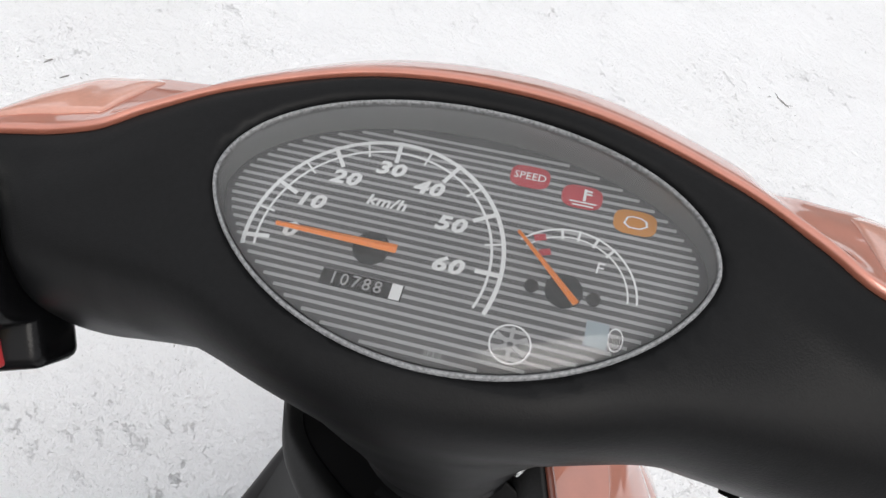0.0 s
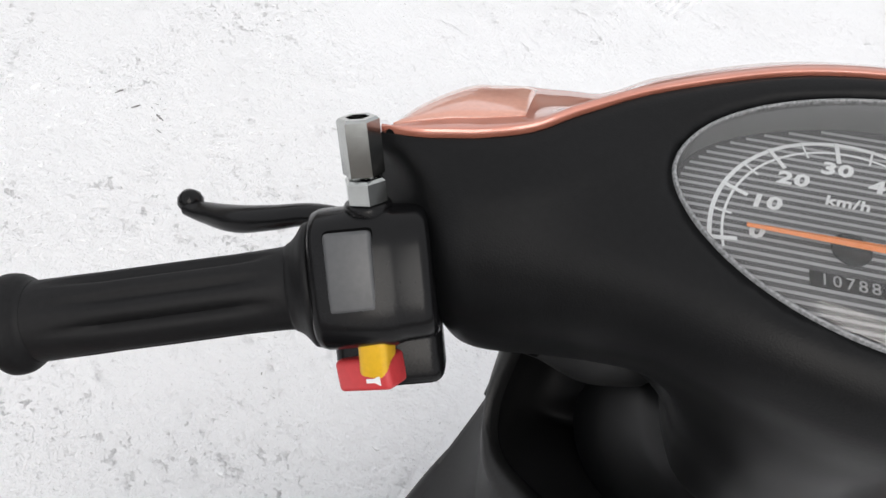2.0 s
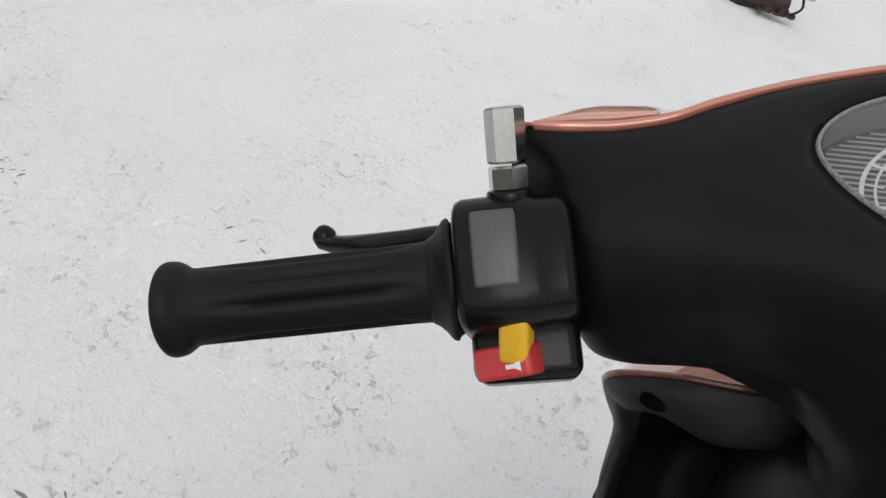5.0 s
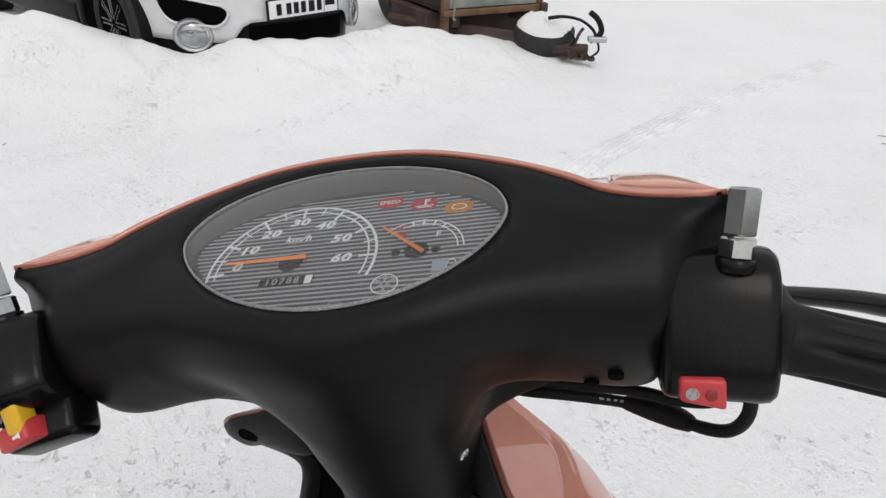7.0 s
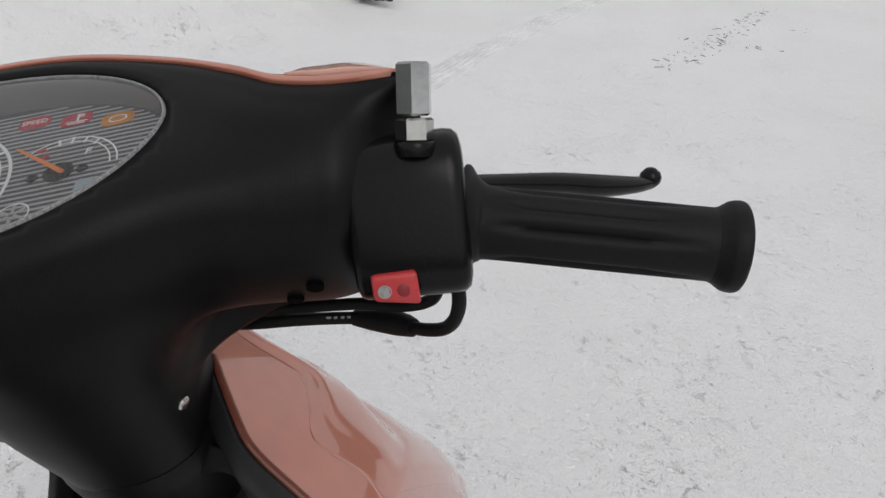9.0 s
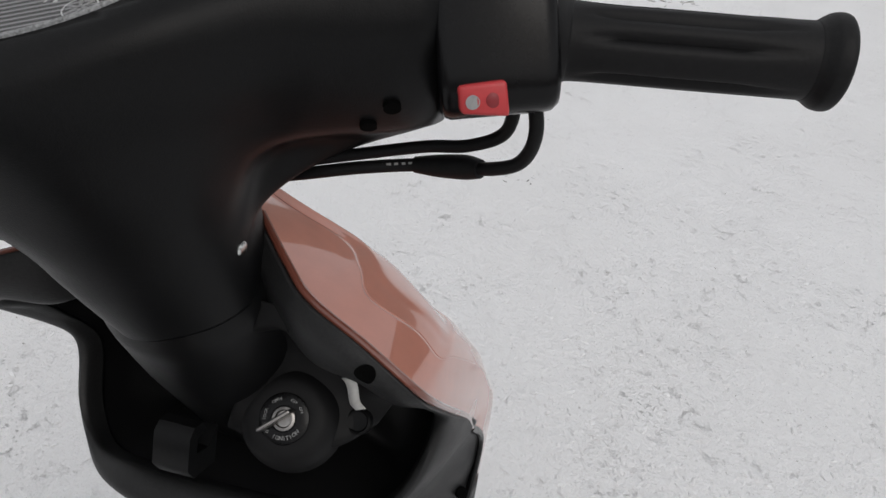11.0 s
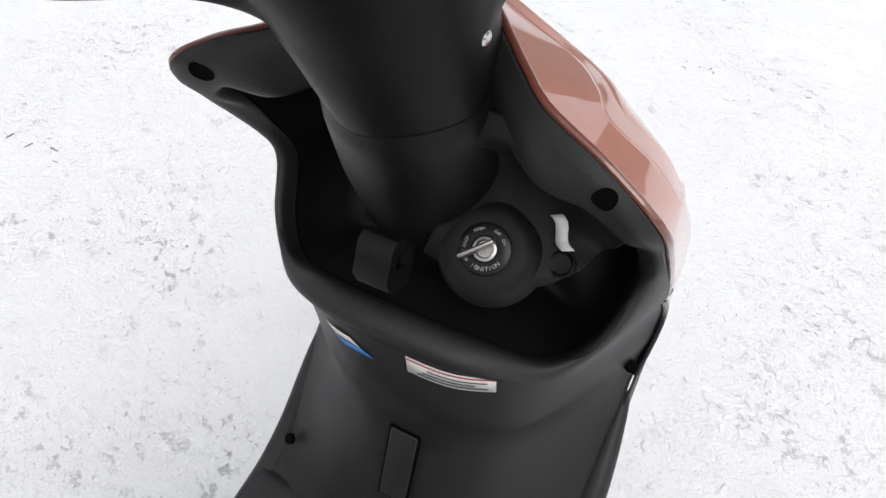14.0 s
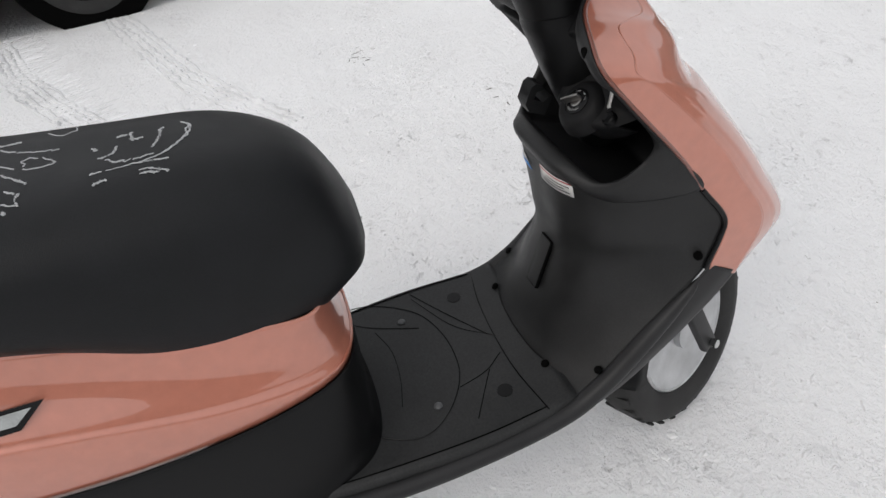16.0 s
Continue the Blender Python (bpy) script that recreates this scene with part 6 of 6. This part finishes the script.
# ---- loose snow crumbs and grit on the ground ----
def scatter(name, spots, material, label, low, high, seed, flat=0.6, narrow=1.0):
    """Many small lumps as one object; spots: x, y, spread along x, spread along y, how many."""
    rng = random.Random(seed)
    verts, faces = [], []
    for sx, sy, dx, dy, count in spots:
        for _ in range(count):
            x, y = rng.gauss(sx, dx), rng.gauss(sy, dy)
            r = low + (high - low) * rng.random() ** 3
            z, turn = height(x, y), rng.uniform(0, 6.28)
            base = len(verts)
            long, wide, away = rng.uniform(0.8, 1.6) / narrow, rng.uniform(0.35, 0.8) * narrow, rng.uniform(0, 6.28)
            ring = []
            for k in range(6):
                q, w = long * r * rng.uniform(0.5, 1.1) * math.cos(away + k * 1.0472), wide * r * rng.uniform(0.5, 1.1) * math.sin(away + k * 1.0472)
                ring.append((q * math.cos(turn) - w * math.sin(turn), q * math.sin(turn) + w * math.cos(turn)))
            verts += [(x + a, y + b, z - 0.001) for a, b in ring]
            verts += [(x + a * 0.55 + 0.1 * r, y + b * 0.55, z + flat * r * rng.uniform(0.6, 1.1)) for a, b in ring]
            faces += [(base + k, base + (k + 1) % 6, base + 6 + (k + 1) % 6, base + 6 + k) for k in range(6)]
            faces.append(tuple(base + 6 + k for k in range(6)))
    me = bpy.data.meshes.new(name)
    me.from_pydata(verts, [], faces)
    me.materials.append(material)
    return tagged(new(name, me), label, "snow" if "snow" in name else "grit", kind="stuff")


def along(points, step, spread, count):
    """Spots along a line of places."""
    out = []
    for (ax, ay), (bx, by) in zip(points, points[1:]):
        n = max(1, int(math.hypot(bx - ax, by - ay) / step))
        out += [(ax + (bx - ax) * k / n, ay + (by - ay) * k / n, spread, spread, count) for k in range(n)]
    return out


FOOTWAY = [(-3.8, 1.9), (-3.0, 1.76), (-2.4, 1.65), (-2.0, 1.57), (-1.5, 1.3), (-1.1, 0.95)]
CROSSWAY = [(-2.87, 0.62), (-2.29, 0.46), (-1.89, 0.34), (-1.5, 0.52), (-1.2, 0.68), (-0.9, 0.85)]
WHEELWAY = [(-0.81, 2.44), (-0.76, 2.87), (-0.73, 3.57), (-0.53, 4.5), (-0.35, 5.3)]
SIDEWAY = [(-2.4, -0.6), (-1.9, -0.2), (-1.3, 0.25), (-0.9, 0.42), (-0.6, 0.6)]
CRUMB = shade("snow_crumb", (0.87, 0.875, 0.88), 0.8, grain=0.06)
GRIT = shade("road_grit", (0.45, 0.445, 0.43), 0.85, grain=0.3, scale=120)
broad = [(x, y, 0.35, 0.35, 40) for x in (-2.6, -1.8, -1.0, -0.2, 0.6, 1.3) for y in (-0.6, 0.2, 1.0, 1.8, 2.6)]
scatter("snow_crumbs", broad + along(FOOTWAY, 0.07, 0.10, 10) + along(CROSSWAY, 0.07, 0.09, 26) + along(WHEELWAY, 0.10, 0.10, 14) + along(SIDEWAY, 0.08, 0.14, 24) + [(0.55, 0.75, 0.35, 0.4, 700), (0.9, 0.2, 0.3, 0.3, 300)], CRUMB, "loose crumbs of trodden snow", 0.002, 0.012, 3, 0.35)
scatter("snow_crumbs", [(0.50, 0.70, 0.26, 0.26, 700), (0.72, 0.30, 0.22, 0.26, 420)], SNOW, "lumps of trodden snow beside the scooter", 0.004, 0.016, 29, 0.26)
scatter("road_grit", [(x, y, 0.35, 0.35, 16) for x, y, *_ in broad] + along(CROSSWAY, 0.08, 0.06, 7) + along(FOOTWAY, 0.09, 0.07, 4) + along(SIDEWAY, 0.1, 0.12, 5) + [(0.45, 1.35, 0.3, 0.3, 110), (0.1, 1.85, 0.18, 0.1, 40), (0.6, 0.6, 0.3, 0.4, 120)], GRIT, "grey grit on the snow", 0.0010, 0.0042, 5, 0.2)
scatter("ice_clods", [(-1.92, 0.31, 0.06, 0.03, 34), (-1.25, 0.68, 0.05, 0.03, 14), (-1.33, 0.66, 0.02, 0.02, 5), (0.03, 1.85, 0.05, 0.02, 10), (-0.85, 0.02, 0.03, 0.02, 7)], shade("grey_ice", (0.24, 0.235, 0.23), 0.7, grain=0.3, scale=60), "grey clods of dirty ice", 0.002, 0.013, 7, 0.25, 0.6)
scatter("snow_crumbs", along(FOOTWAY, 0.05, 0.07, 8) + along(CROSSWAY, 0.06, 0.08, 14) + [(0.36, 1.07, 0.12, 0.14, 120), (0.56, 0.92, 0.14, 0.14, 140), (0.84, 1.3, 0.12, 0.08, 70), (0.75, 0.35, 0.25, 0.3, 160)], shade("grey_snow_crumb", (0.75, 0.75, 0.755), 0.85, grain=0.1, scale=80), "greyish crumbs along a trodden path", 0.0025, 0.011, 13, 0.35)
scatter("ice_clods", [(-3.26, 1.36, 0.16, 0.05, 90), (-3.10, 1.37, 0.05, 0.03, 20), (0.92, 4.73, 0.14, 0.05, 40)] + along([(0.52, 4.04), (0.95, 5.0), (1.38, 6.1)], 0.10, 0.05, 7) + [(1.49, 5.36, 0.08, 0.06, 8), (0.02, 2.34, 0.04, 0.02, 8), (0.68, 4.22, 0.05, 0.03, 10)], bpy.data.materials["grey_ice"], "grey clods of dirty ice in a track", 0.004, 0.020, 8, 0.25, 0.55)


# ---- tyre tracks pressed into the snow: low ridges between the tread blocks ----
def track(points, lines, gap, seed):
    rng = random.Random(seed)
    middle = curve_points([(x, y, 0) for x, y in points], 90)
    ridges = bmesh.new()
    for j in range(lines):
        off = (j - (lines - 1) / 2) * gap
        path = []
        for k, p in enumerate(middle):
            d = (middle[min(k + 1, 89)] - middle[max(k - 1, 0)]).normalized()
            x, y = p.x - d.y * off + rng.gauss(0, 0.004), p.y + d.x * off + rng.gauss(0, 0.004)
            path.append((x, y, height(x, y) - 0.001 + 0.009 * noise.noise(Vector((x * 4, y * 4, seed)))))
        ridges = join(ridges, tube(path, [0.011] * len(path), 6, 180, flat=0.5))
    return ridges


track_mesh = bmesh.new()
for k, (line, lines, gap) in enumerate((
    ([(-0.71, 2.45), (-0.71, 2.7), (-0.68, 3.04), (-0.55, 3.7), (-0.35, 4.4), (-0.125, 5.14), (0.10, 5.8)], 6, 0.028),
    ([(-3.3, -0.75), (-2.7, -0.55), (-2.1, -0.35), (-1.5, -0.05)], 5, 0.032),
    ([(-3.2, -1.3), (-2.6, -1.1), (-2.0, -0.8), (-1.5, -0.5)], 5, 0.032),
)):
    track_mesh = join(track_mesh, track(line, lines, gap, k + 2))
PACKED = shade("packed_snow", (0.76, 0.765, 0.775), 0.7, grain=0.08, scale=20, stains=0.12, bump=0.5, bump_scale=120)
tracks = part("snow_tracks", track_mesh, PACKED, None, smooth=60)
tagged(tracks, "tyre tracks pressed into the white snow", "tyre tracks", kind="stuff")
# ribs left across the wheel lane by a coarse tread
ribs = bmesh.new()
rib_rng = random.Random(21)
for k in range(70):
    x, y = -3.2 + 0.022 * k + rib_rng.gauss(0, 0.008), -1.25 + 0.009 * k + rib_rng.gauss(0, 0.03)
    lean, half = rib_rng.gauss(1.9, 0.15), rib_rng.uniform(0.06, 0.16)
    path = []
    for j in range(5):
        q = (j / 2 - 1) * half
        px, py = x + q * math.cos(lean), y + q * math.sin(lean)
        path.append((px, py, height(px, py) - 0.001))
    ribs = join(ribs, tube(path, [0.003, 0.007, 0.008, 0.007, 0.003], 6, 9, flat=0.6))
tagged(part("snow_ribs", ribs, PACKED, None, smooth=60), "ribs of snow left by a coarse tyre tread", "tyre tracks", kind="stuff")


# ---- plain unseen walls far out, added to close the place and darken reflections ----
SURROUND = shade("reflection_wall_grey", (0.20, 0.175, 0.155), 0.85, grain=0.2, scale=4, stains=0.3)
for k, (x, y, w, d) in enumerate(((0, 17.0, 34.3, 0.3), (0, -15.0, 34.3, 0.3), (17.0, 1.0, 0.3, 31.7), (-17.0, 1.0, 0.3, 31.7))):
    wall = part(f"reflection_wall_{k + 1}", block(Matrix.Translation((x, y, 2.0)), (w, d, 4.2), 0.02), SURROUND, None)
    tagged(wall, "unseen plain grey-brown wall added for dark reflections", "wall", kind="structure")
